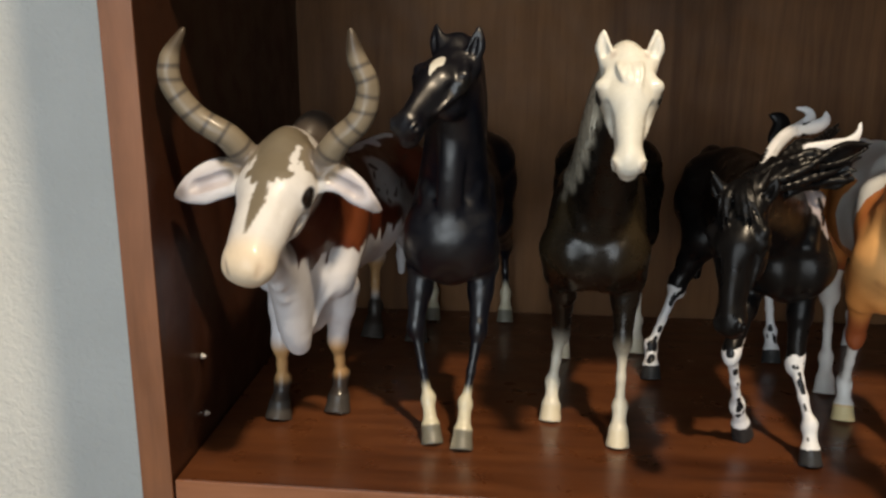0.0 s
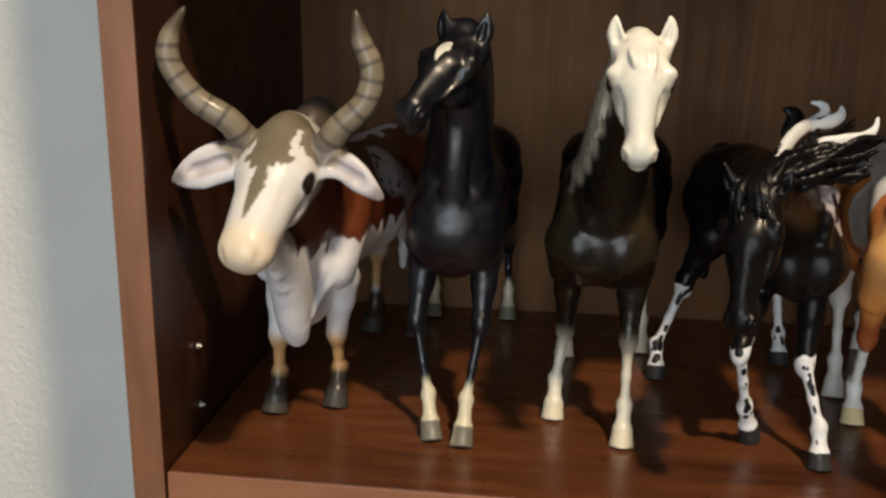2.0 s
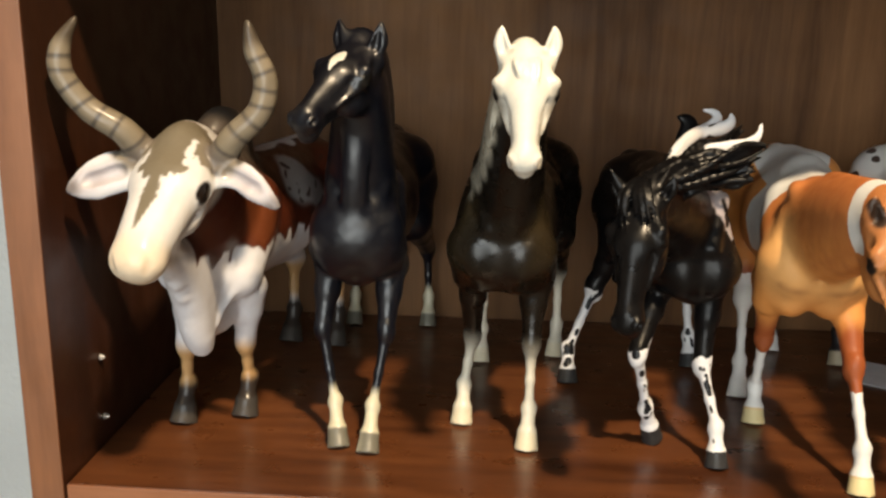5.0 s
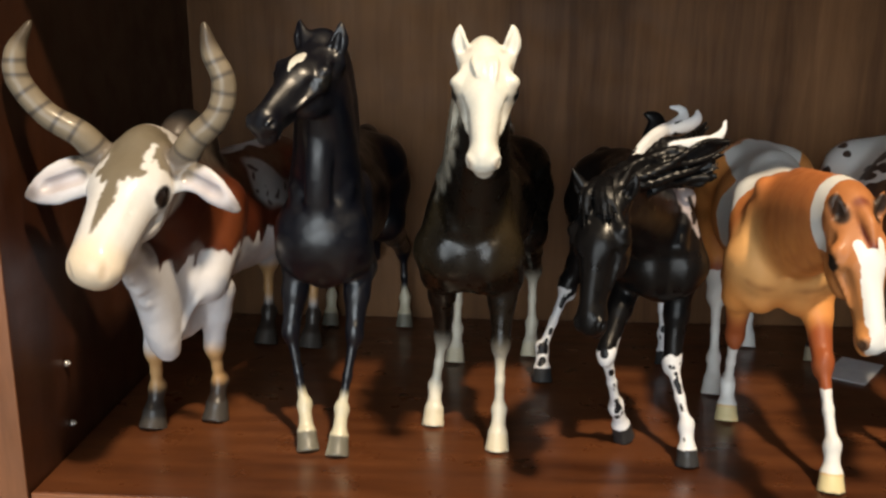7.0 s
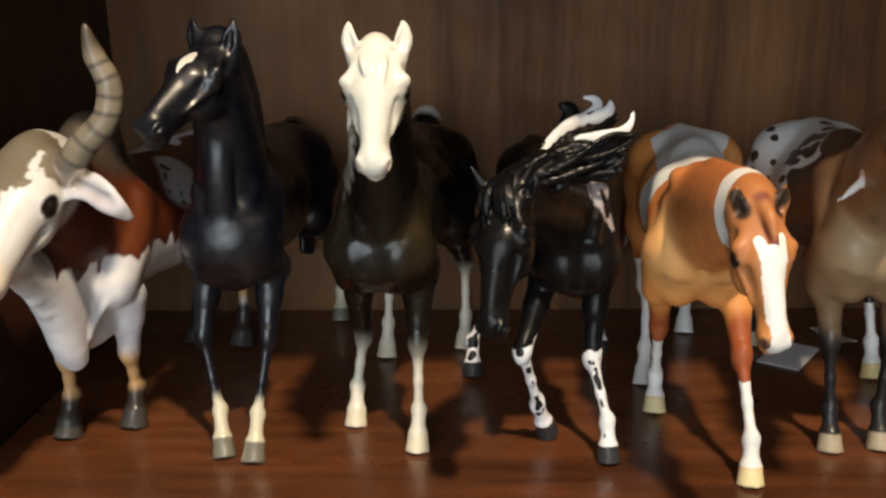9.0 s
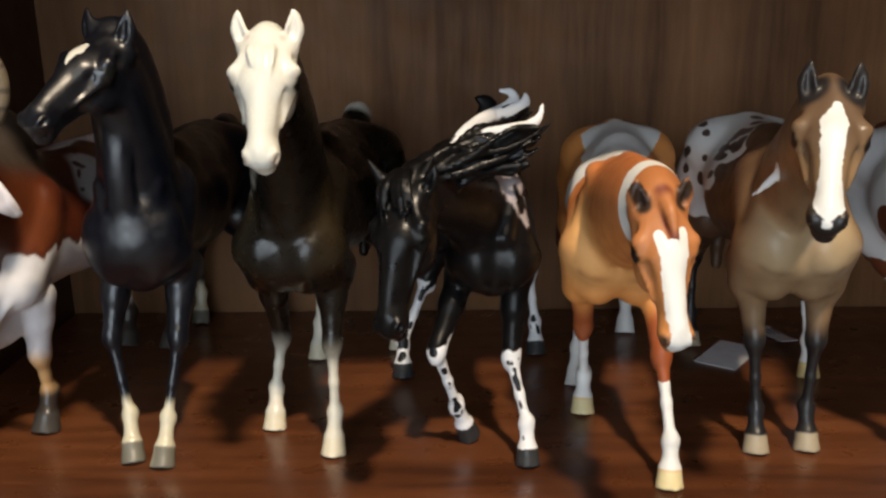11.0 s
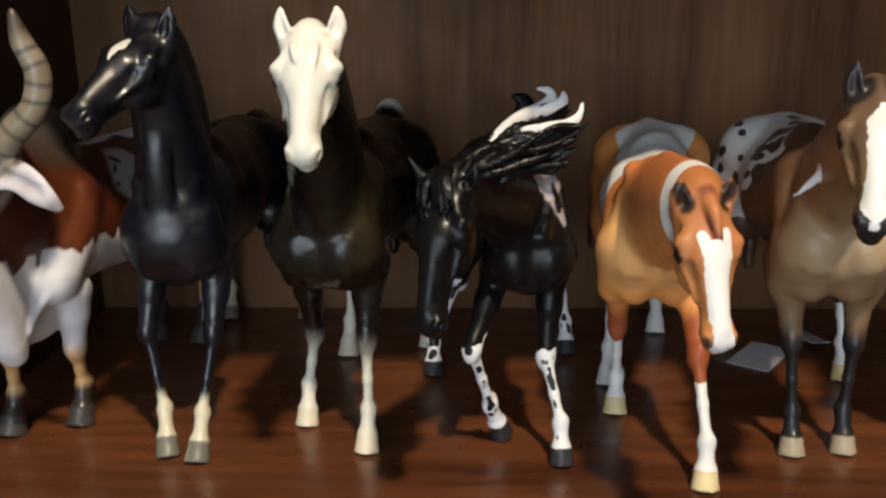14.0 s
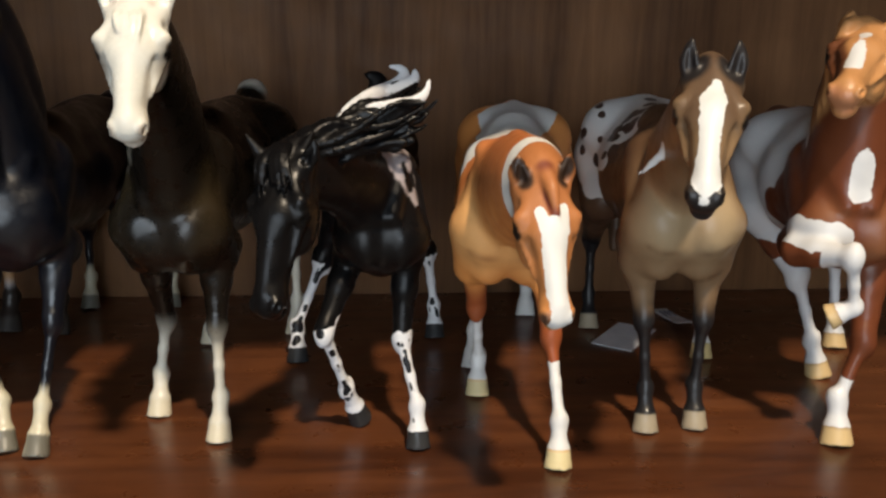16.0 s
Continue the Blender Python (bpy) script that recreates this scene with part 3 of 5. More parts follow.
    def done(self, base):
        self.sc.verts, self.sc.quads = self.sc.mesh()
        self.p = Paint(self.sc.verts, base)
        self.legs_v = self.sc.verts
        return self.p

    def eyes(self, pt, colour=(0.008, 0.006, 0.005)):
        for e in (-1, 1):
            pt.spray(near(pt.v, self.H(0.0218, -0.0064, 0.0165 * e), self.H(0.0228, -0.0064, 0.0165 * e), 0.0045 * self.q), colour, 0.0007)

    def local(self, v):
        """f, l, u of points, from the shoulders."""
        d = v - self.S
        return d @ self.F, d @ self.L, v[:, 2]


# ---- the figurines ----
GROUP = "model animals on the shelf"


def sock(pt, leg, top, r=0.016, ragged=0.0):
    """A white stocking on a leg from the ground up to a share of the way to the knee (1) and above."""
    a, b = leg["hoof"], leg["knee"]
    end = a + (b - a) * top
    d = near(pt.v, a, leg["fet"], r)
    d = np.maximum(d, near(pt.v, leg["fet"], end, r))
    cut = (end - pt.v) @ unit(b - leg["fet"])
    return np.minimum(d, cut + ragged * wobble(pt.v, 500))


def hoof_paint(pt, leg, colour, soft=0.0006):
    ax = unit(leg["hoof"] - leg["cor"])
    d = np.minimum((pt.v - leg["cor"]) @ ax, near(pt.v, leg["cor"], leg["hoof"], 0.013))
    pt.spray(d, colour, soft)
    pt.take(d)


def black_horse():
    hz = Horse((0.147, 0.098), (0.146, 0.255), 0.98, 0.90)
    hz.body()
    legs = [hz.fore(1, (0.1560, 0.0560), g=0.80, elbow=hz.A(0.004, 0.0205, 0.112), knee=(0.1640, 0.0790, 0.0680), fet=(0.1572, 0.0690, 0.0240)),
            hz.fore(-1, (0.1378, 0.0620), g=0.80, elbow=hz.A(0.004, -0.0205, 0.112), knee=(0.1252, 0.0820, 0.0680), fet=(0.1340, 0.0740, 0.0240)),
            hz.hind(1, (0.1757, 0.3030), g=0.85), hz.hind(-1, (0.1131, 0.3020), g=0.85)]
    poll, nose = (0.1515, 0.050, 0.2365), (0.1255, 0.0030, 0.2000)
    hz.neck(poll, (0.1495, 0.073, 0.190), r=(0.029, 0.0210, 0.0160), flat=0.72)
    hz.head(poll, nose, (-0.34, -0.94), 0.98, ear=(0.24, 0.1), ear_len=0.0165, ear_w=0.85)
    hz.lock([(0.1515, 0.058, 0.236), (0.154, 0.070, 0.222), (0.155, 0.083, 0.200), (0.153, 0.098, 0.176)], 0.0085, 0.010, 0.008)
    hz.lock([(0.146, 0.285, 0.162), (0.147, 0.303, 0.158), (0.148, 0.312, 0.120), (0.148, 0.313, 0.060)], 0.007, 0.004, 0.004, 3, 0.004, 4)
    # the throat's long groove and the breast bone
    hz.sc.chain([(0.1494, 0.0590, 0.206), (0.1490, 0.0540, 0.190), (0.1484, 0.0530, 0.172), (0.1478, 0.0560, 0.152), (0.1476, 0.0640, 0.132)], [0.0046, 0.0052, 0.0054, 0.0056, 0.0050], 0.0040, hz.F, 0.6)
    n = unit(hz.F + UP * 0.28)
    hz.sc.blob(hz.A(0.028, 0, 0.135), (n, hz.L, np.cross(n, hz.L)), (0.0190, 0.0270, 0.0240), 0.006)
    for e in (-1, 1):
        hz.sc.cone(hz.A(0.030, 0.016 * e, 0.160), hz.A(0.036, 0.010 * e, 0.146), 0.0040, 0.0046, 0.005)
    pt = hz.done((0.0022, 0.0032, 0.0072))
    for leg in legs:
        pt.spray(sock(pt, leg, 0.5), (0.62, 0.57, 0.42), 0.004)
        hoof_paint(pt, leg, (0.17, 0.16, 0.125))
    H = hz.H
    pt.spray(np.minimum(near(pt.v, H(0.010, 0.002, 0), H(0.04, 0, 0), 0.016), 0.002), (0.012, 0.010, 0.009), 0.006, 0.3)
    star = np.maximum(near(pt.v, H(0.0150, 0.0055, -0.001), H(0.0200, 0.0055, 0.0005), 0.0036), near(pt.v, H(0.0200, 0.006, 0.0), H(0.0300, 0.005, 0.001), 0.0032, 0.0004))
    pt.add(star)
    hz.eyes(pt, (0.004, 0.004, 0.004))
    cast("horse_figurine", hz.sc, pt.c, pt.mark, pt.spot, figure_paint("black_model_paint", (0.72, 0.70, 0.62), (0.01, 0.01, 0.01), 0.33, 0.0004, 0.0, 0.68),
         (0.146, 0.18, 0), "glossy black model horse with white star and pale pasterns, head turned", "horse figurine", GROUP)


def bald_horse():
    hz = Horse((0.2335, 0.092), (0.2500, 0.2200), 1.0, 0.98)
    hz.body(0.005)
    legs = [hz.fore(1, (0.2500, 0.0695), g=0.84), hz.fore(-1, (0.2100, 0.1040), g=0.84, knee=(0.2155, 0.1150, 0.0560)),
            hz.hind(1, (0.2784, 0.2372), g=0.88), hz.hind(-1, (0.2205, 0.2201), g=0.88)]
    poll, nose = (0.2380, 0.0010, 0.2368), (0.2376, -0.0280, 0.1836)
    hz.neck(poll, (0.2355, 0.047, 0.194), r=(0.031, 0.0235, 0.0165))
    hz.head(poll, nose, (-0.05, -1.0), 0.99, ear=(0.20, 0.05), ear_len=0.0140, wide=1.0, ear_w=0.78, ear_at=0.0100)
    # mane on the right side of the neck, forelock between the ears
    crest = [(0.2375, 0.018, 0.2275), (0.2360, 0.040, 0.2210), (0.2350, 0.066, 0.207), (0.2360, 0.086, 0.186)]
    hz.lock(crest, 0.0060, 0.0050, 0.005)
    for i in range(20):
        t = i / 19
        b = np.array(crest[0]) * (1 - t) + np.array(crest[3]) * t
        hz.lock([b, b + arr(-0.0095, -0.002, -0.006), b + arr(-0.0130, -0.003, -0.018), b + arr(-0.0150 - 0.004 * t, -0.002, -0.032)], 0.0019, 0.0008, 0.0012, 1, 0.0010, 20 + i)
    for e in (-1.3, -0.5, 0.4, 1.2):
        hz.lock([hz.H(0.003, -0.006, 0.003 * e), hz.H(0.009, 0.0030, 0.0042 * e), hz.H(0.015, 0.0052, 0.0040 * e + 0.001), hz.H(0.021 + 0.002 * e, 0.0052, 0.0030 * e + 0.001)], 0.0017, 0.0007, 0.0012, 1, 0, 5)
    hz.lock([(0.2515, 0.247, 0.166), (0.253, 0.262, 0.172), (0.254, 0.275, 0.140), (0.254, 0.276, 0.070)], 0.009, 0.004, 0.004, 3, 0.004, 8)
    pt = hz.done((0.0075, 0.0054, 0.0036))
    f, l, u = hz.local(pt.v)
    # olive-brown sheen over the shoulders and breast, its highlights sprayed into the coat
    for e in (-1, 1):
        pt.spray(near(pt.v, hz.A(0.022, 0.018 * e, 0.150), hz.A(0.026, 0.020 * e, 0.120), 0.010), (0.042, 0.029, 0.014), 0.009, 0.8)
    pt.spray(near(pt.v, hz.A(0.03, 0, 0.15), hz.A(0.036, 0, 0.110), 0.006), (0.016, 0.013, 0.010), 0.006, 0.7)
    for leg in legs:
        pt.spray(sock(pt, leg, 0.90, 0.018), (0.70, 0.655, 0.54), 0.013)
        hoof_paint(pt, leg, (0.70, 0.63, 0.47), 0.001)
    H = hz.H
    face = near(pt.v, H(-0.006, -0.003, 0), H(0.066, -0.006, 0), 0.0215, 0.017)
    back = ((pt.v - H(0, -0.0155, 0)) @ hz.hax[1]) + 0.0015
    pt.spray(np.minimum(face, back), (0.76, 0.74, 0.655), 0.0022)
    for e in (-1, 1):
        d = unit(UP + hz.hax[2] * 0.22 * e)
        eb = H(0.0035, -0.0065, 0.0075 * e)
        pt.spray(near(pt.v, eb, eb + d * 0.02, 0.0075), (0.80, 0.77, 0.68), 0.002)
        pt.spray(near(pt.v, eb + d * 0.004 + arr(0, -0.004, 0), eb + d * 0.012 + arr(0, -0.004, 0), 0.0018), (0.50, 0.42, 0.36), 0.0016, 0.7)
        pt.spray(near(pt.v, H(0.0605, -0.003, 0.0075 * e), H(0.061, -0.003, 0.0075 * e), 0.0026), (0.26, 0.20, 0.15), 0.0014, 0.85)
        # relief shading painted on: eye sockets, hollow under the cheek bone, nose edges
        pt.spray(near(pt.v, H(0.0215, -0.0050, 0.0150 * e), H(0.0300, -0.0075, 0.0145 * e), 0.0046), (0.16, 0.13, 0.10), 0.0028, 0.8)
        pt.spray(near(pt.v, H(0.0300, -0.0110, 0.0140 * e), H(0.0460, -0.0120, 0.0100 * e), 0.0036), (0.40, 0.33, 0.24), 0.0036, 0.75)
        pt.spray(near(pt.v, H(0.0340, -0.0030, 0.0082 * e), H(0.0480, -0.0045, 0.0074 * e), 0.0016), (0.62, 0.56, 0.46), 0.0016, 0.6)
    for i in range(7):
        t = i / 6
        b = np.array(crest[0]) * (1 - t) + np.array(crest[3]) * t
        hang = near(pt.v, b + arr(-0.0120, -0.002, -0.006), b + arr(-0.021, -0.003, -0.036), 0.0060)
        pt.spray(np.minimum(hang, -(f * 0 + (pt.v[:, 0] - 0.2255))), (0.70, 0.66, 0.54), 0.003, 0.95 - 0.8 * t)
    pt.spray(near(pt.v, (0.253, 0.262, 0.176), (0.254, 0.275, 0.150), 0.014), (0.60, 0.58, 0.50), 0.003)
    hz.eyes(pt)
    cast("horse_figurine", hz.sc, pt.c, pt.mark, pt.spot, figure_paint("dark_liver_model_paint", (0.8, 0.78, 0.7), (0.01, 0.01, 0.01), 0.28, 0.0004, 0.0, 0.42),
         (0.242, 0.16, 0), "glossy dark brown model horse with bald white face and white stockings", "horse figurine", GROUP)


def wind_horse():
    hz = Horse((0.3400, 0.088), (0.3330, 0.2150), 0.92, 0.84, 0.004, 0.0010)
    hz.body()
    legs = [hz.fore(1, (0.3600, 0.0560), g=0.80, knee=(0.3515, 0.0770, 0.0560)), hz.fore(-1, (0.3280, 0.0880, 0.003), g=0.78, knee=(0.3100, 0.0575, 0.0680), fet=(0.3205, 0.0760, 0.0275)),
            hz.hind(1, (0.3795, 0.2264), g=0.86), hz.hind(-1, (0.2842, 0.1835), g=0.86, hock=(0.3010, 0.2000, 0.066))]
    poll, nose = (0.2955, 0.0060, 0.1700), (0.2870, -0.0245, 0.1050)
    hz.neck(poll, (0.3200, 0.0430, 0.1560), base=(0.006, 0, 0.144), r=(0.026, 0.0180, 0.0145))
    hz.head(poll, nose, (-0.55, -0.83), 0.82, ear=(0.65, 0.1), ear_len=0.0105, ear_w=0.62)
    crest = [(0.298, 0.010, 0.1720), (0.312, 0.027, 0.1755), (0.328, 0.047, 0.1770), (0.340, 0.068, 0.1760)]
    hz.lock(crest, 0.0036, 0.0030, 0.004)
    rng = random.Random(11)
    # black strands streaming off the crest
    for i in range(64):
        t = rng.random()
        b = np.array(crest[0]) * (1 - t) + np.array(crest[3]) * t
        go = arr(0.022 + 0.022 * rng.random() - 0.014 * t, 0.016 - 0.022 * t, 0.002 + 0.012 * rng.random())
        hz.lock([b, b + go * 0.4 + arr(0, 0, 0.004), b + go * 0.75 + arr(0, 0, -0.003), b + go], 0.0021, 0.0006, 0.0014, 1, 0.0030, i)
    white_a = [(0.3165, 0.052, 0.1750), (0.3265, 0.068, 0.1838), (0.3360, 0.083, 0.1890), (0.3470, 0.096, 0.1925), (0.3540, 0.101, 0.1975), (0.3515, 0.103, 0.2018), (0.3450, 0.1025, 0.2022)]
    white_b = [(0.3300, 0.044, 0.1858), (0.3400, 0.044, 0.1870), (0.3500, 0.044, 0.1888), (0.3585, 0.045, 0.1908), (0.3628, 0.047, 0.1945), (0.3646, 0.050, 0.2008)]
    white_c = [(0.3440, 0.091, 0.1905), (0.3530, 0.090, 0.1930), (0.3588, 0.090, 0.1965), (0.3592, 0.0917, 0.2018)]
    white_d = [(0.3200, 0.040, 0.1800), (0.3270, 0.042, 0.1835), (0.3340, 0.043, 0.1858), (0.3400, 0.044, 0.1872)]
    facing = unit(arr(0.2, -0.95, 0.25))
    for w, r in ((white_a, 0.0034), (white_b, 0.0024), (white_c, 0.0034), (white_d, 0.0016)):
        hz.ribbon(w, r, 0.0005, facing, 0.5)
    for i in range(8):
        # combed ridges in the white lock
        f0 = i / 7
        hz.sc.chain([np.array(white_a[j]) + arr(0, -0.0018, 0.0034 * (f0 - 0.5) * (1.0 if j else 0.4)) for j in (0, 1, 2, 3)], [0.0005, 0.0008, 0.0008, 0.0003], 0.0006)
    black_hook = [(0.3360, 0.106, 0.1840), (0.3400, 0.109, 0.1905), (0.3388, 0.110, 0.1955), (0.3325, 0.110, 0.1978)]
    hz.ribbon(black_hook, 0.0052, 0.0006, facing, 0.5)
    # black locks below the white ones, fanning out to points
    for k2, tip in enumerate(((0.3590, 0.024, 0.1755), (0.3635, 0.026, 0.1905), (0.3590, 0.028, 0.1820), (0.3640, 0.072, 0.1955), (0.3480, 0.026, 0.1715), (0.3610, 0.028, 0.1865))):
        tip = arr(*tip)
        for n2 in range(9):
            root = arr(0.300, 0.014, 0.1690) + arr(0.026, 0.030, 0.008) * rng.random()
            off = arr(0, rng.uniform(-0.004, 0.006), rng.uniform(-0.005, 0.005))
            sag = arr(0, 0, rng.uniform(-0.004, 0.004))
            hz.ribbon([root + off * 0.5, root * 0.65 + tip * 0.35 + off + sag, root * 0.3 + tip * 0.7 + off * 0.7 - sag, tip + off * 0.5 - arr(0.010, 0, 0) * rng.random()], 0.0017, 0.0003, facing, 0.8, 0.0014)
    # small ears laid out sideways through the hair
    for root, tip in (((0.2890, 0.007, 0.1680), (0.2812, 0.007, 0.1795)), ((0.3050, 0.009, 0.1700), (0.3106, 0.010, 0.1805))):
        hz.sc.cone(root, tip, 0.0040, 0.0007, 0.002)
    # forelock over the brow
    for i in range(30):
        e = rng.uniform(-1, 1)
        hz.lock([hz.H(-0.004, 0.000, 0.004 * e), hz.H(0.004, 0.0055, 0.009 * e), hz.H(0.010 + 0.008 * rng.random(), 0.0040, 0.012 * e + 0.002)], 0.0015, 0.0005, 0.0007, 1, 0.0016, 60 + i)
    hz.lock([(0.3322, 0.240, 0.150), (0.331, 0.258, 0.150), (0.330, 0.268, 0.115), (0.330, 0.270, 0.060)], 0.008, 0.004, 0.004, 3, 0.004, 8)
    pt = hz.done((0.0045, 0.0042, 0.0045))
    pt.spray(near(pt.v, hz.A(-0.01, 0, 0.15), hz.B(0.0, 0, 0.15), 0.034), (0.009, 0.0058, 0.0045), 0.012, 0.8)
    for i, leg in enumerate(legs):
        pt.add(sock(pt, leg, 1.05 if i < 2 else 0.98, 0.018, 0.0016))
        hoof_paint(pt, leg, (0.035, 0.035, 0.036))
        rs = random.Random(70 + i)
        ax = leg["knee"] - leg["fet"]
        for j in range(26):
            t = rs.uniform(-0.25, 1.05)
            c = leg["fet"] + ax * t + hz.F * 0.005 + hz.L * rs.uniform(-0.006, 0.006)
            pt.dot(near(pt.v, c, c + ax * rs.uniform(0.005, 0.09), rs.choice((0.0007, 0.0010, 0.0016, 0.0026))))
    for w, r in ((white_a, 0.0044), (white_b, 0.0032), (white_c, 0.0042), (white_d, 0.0018)):
        for i, (a, b) in enumerate(zip(w, w[1:])):
            ra, rb = (r * min(1.0, 0.5 + j / 2) for j in (i, i + 1))
            pt.add(near(pt.v, a, b, ra, rb))
    for tip in ((0.3640, 0.072, 0.1955), (0.3660, 0.060, 0.1905)):
        pt.take(near(pt.v, (0.352, 0.060, 0.1890), tip, 0.0018, 0.0012))
    pt.take(near(pt.v, black_hook[0], black_hook[1], 0.0046))
    pt.take(near(pt.v, black_hook[1], black_hook[3], 0.0046, 0.003))
    # the pale patch on the near shoulder
    side = arr(1, 0, 1)
    patch = np.maximum(near(pt.v * side, arr(0.3400, 0, 0.1630), arr(0.3520, 0, 0.1610), 0.0036, 0.0044), near(pt.v * side, arr(0.3490, 0, 0.1600), arr(0.3590, 0, 0.1350), 0.0064, 0.0010))
    patch = np.minimum(patch, np.minimum(pt.v[:, 1] - 0.060, 0.125 - pt.v[:, 1]))
    pt.spray(patch + 0.0008 * wobble(pt.v, 700), (0.36, 0.31, 0.31), 0.0006)
    for q in ((0.3520, 0.1560), (0.3555, 0.1500), (0.3540, 0.1480)):
        pt.spray(np.minimum(near(pt.v * side, arr(q[0], 0, q[1]), arr(q[0] + 0.002, 0, q[1] - 0.006), 0.0013), patch + 0.004), (0.006, 0.006, 0.006), 0.0005)
    hz.eyes(pt, (0.004, 0.004, 0.004))
    cast("horse_figurine", hz.sc, pt.c, pt.mark, pt.spot, figure_paint("gloss_black_pinto_paint", (0.74, 0.74, 0.75), (0.008, 0.008, 0.010), 0.31, 0.0006, 0.0, 0.22),
         (0.338, 0.16, 0), "glossy black pinto model horse with windblown mane and lowered head", "horse figurine", GROUP)


def chestnut_horse():
    hz = Horse((0.4125, 0.092), (0.4320, 0.2180), 0.98, 1.05)
    hz.body(0.012)
    legs = [hz.fore(1, (0.4326, 0.0300), g=0.86, knee=(0.4310, 0.0560, 0.0640)), hz.fore(-1, (0.3996, 0.1240), g=0.86),
            hz.hind(1, (0.4529, 0.2720), g=0.88), hz.hind(-1, (0.4015, 0.1690), g=0.88)]
    poll, nose = (0.4100, -0.0200, 0.1660), (0.4145, -0.0500, 0.1080)
    hz.neck(poll, (0.4085, 0.0300, 0.1500), base=(0.004, 0, 0.138), r=(0.030, 0.0235, 0.0175), flat=0.72)
    hz.head(poll, nose, (0.14, -1.0), 0.86, ear=(0.25, 0.25), ear_len=0.0115, ear_w=0.92, ear_at=0.0085)
    crest = [(0.4062, -0.012, 0.1660), (0.4070, 0.010, 0.1700), (0.4090, 0.040, 0.1705), (0.4110, 0.068, 0.1690)]
    hz.lock(crest, 0.0048, 0.004, 0.004)
    hz.lock([hz.H(-0.002, 0.0, 0), hz.H(0.008, 0.0062, 0.001), hz.H(0.020, 0.0050, 0.002)], 0.0034, 0.001, 0.002)
    hz.lock([(0.4365, 0.244, 0.160), (0.434, 0.262, 0.154), (0.412, 0.264, 0.115), (0.404, 0.258, 0.080)], 0.009, 0.005, 0.004, 3, 0.004, 8)
    # folds of the breast
    hz.sc.cone(hz.A(0.041, 0, 0.150), hz.A(0.040, 0, 0.110), 0.0016, 0.0016, 0.004, cut=True)
    pt = hz.done((0.72, 0.285, 0.078))
    f, l, u = hz.local(pt.v)
    pt.spray(near(pt.v, hz.A(0.0, 0, 0.176), (0.407, 0.01, 0.174), 0.022), (0.46, 0.125, 0.035), 0.014, 0.9)
    pt.spray(np.minimum(u - 0.142, f + 0.01), (0.58, 0.21, 0.070), 0.018, 0.6)
    streak = wobble(pt.v * arr(1, 0.7, 0.10), 620, 3) + 0.5 * wobble(pt.v * arr(1, 0.7, 0.16), 1300, 8)
    pt.spray(np.minimum(streak * 0.005, np.minimum(u - 0.126 + 0.006 * wobble(pt.v, 300), f + 0.010)), (0.44, 0.110, 0.030), 0.007, 0.45)
    for e in (-1, 1):
        pt.spray(near(pt.v, hz.A(0.008, 0.026 * e, 0.172), hz.A(0.012, 0.030 * e, 0.130), 0.007), (0.33, 0.075, 0.02), 0.008, 0.8)
        # golden breast, with lobe highlights and the shade of leg creases painted in
        pt.spray(near(pt.v, hz.A(0.030, 0.014 * e, 0.118), hz.A(0.030, 0.018 * e, 0.134), 0.016), (0.82, 0.44, 0.165), 0.012, 0.9)
        pt.spray(near(pt.v, hz.A(0.038, 0.0, 0.104), hz.A(0.034, 0.019 * e, 0.112), 0.002), (0.40, 0.15, 0.05), 0.003, 0.7)
    for leg in legs:
        pt.spray(near(pt.v, leg["knee"] + UP * 0.012, leg["knee"] - UP * 0.014, 0.013), (0.27, 0.055, 0.018), 0.005, 0.9)
        pt.add(sock(pt, leg, 0.80 if leg is legs[0] else 0.90, 0.018, 0.001))
        hoof_paint(pt, leg, (0.74, 0.62, 0.34), 0.002)
    for leg in legs[2:]:
        pt.add(sock(pt, leg, 1.25, 0.02, 0.001))
    H = hz.H
    pt.spray(near(pt.v, H(0.0, 0, 0), H(0.03, 0, 0), 0.018), (0.40, 0.150, 0.052), 0.007, 0.8)
    pt.spray(near(pt.v, H(0.03, -0.004, 0), H(0.058, -0.006, 0), 0.014), (0.46, 0.19, 0.065), 0.006, 0.6)
    pt.spray(near(pt.v, H(-0.002, 0, 0), H(0.023, 0.006, 0.002), 0.0046, 0.0020), (0.17, 0.036, 0.022), 0.0010)
    for e in (-1, 1):
        eb = H(0.0035, -0.0065, 0.0075 * e)
        d = unit(UP + hz.hax[2] * 0.45 * e)
        pt.spray(near(pt.v, eb + d * 0.004 + arr(0, -0.004, 0), eb + d * 0.011 + arr(0, -0.003, 0), 0.0040), (0.03, 0.016, 0.010), 0.0012)
        pt.spray(near(pt.v, H(0.0605, -0.003, 0.0075 * e), H(0.061, -0.006, 0.008 * e), 0.0032), (0.06, 0.035, 0.025), 0.0014, 0.9)
    pt.spray(near(pt.v, (0.430, 0.266, 0.145), (0.403, 0.258, 0.075), 0.017), (0.085, 0.020, 0.012), 0.004)
    # forked blaze
    blaze = np.maximum.reduce([near(pt.v, H(0.0160, 0.003, -0.0055), H(0.0240, 0.004, -0.003), 0.0022, 0.0036), near(pt.v, H(0.0150, 0.003, 0.0075), H(0.0240, 0.004, 0.004), 0.0024, 0.0040),
                               near(pt.v, H(0.0240, 0.003, 0.0005), H(0.0500, 0.000, -0.0005), 0.0060, 0.0046), near(pt.v, H(0.0500, 0.0, 0), H(0.0640, -0.006, 0.001), 0.0042, 0.0056)])
    pt.add(blaze)
    # white mane, the rim of the saddle patch and the white patch over back and rump
    along = unit(arr(0.10, -0.93, 0.33))
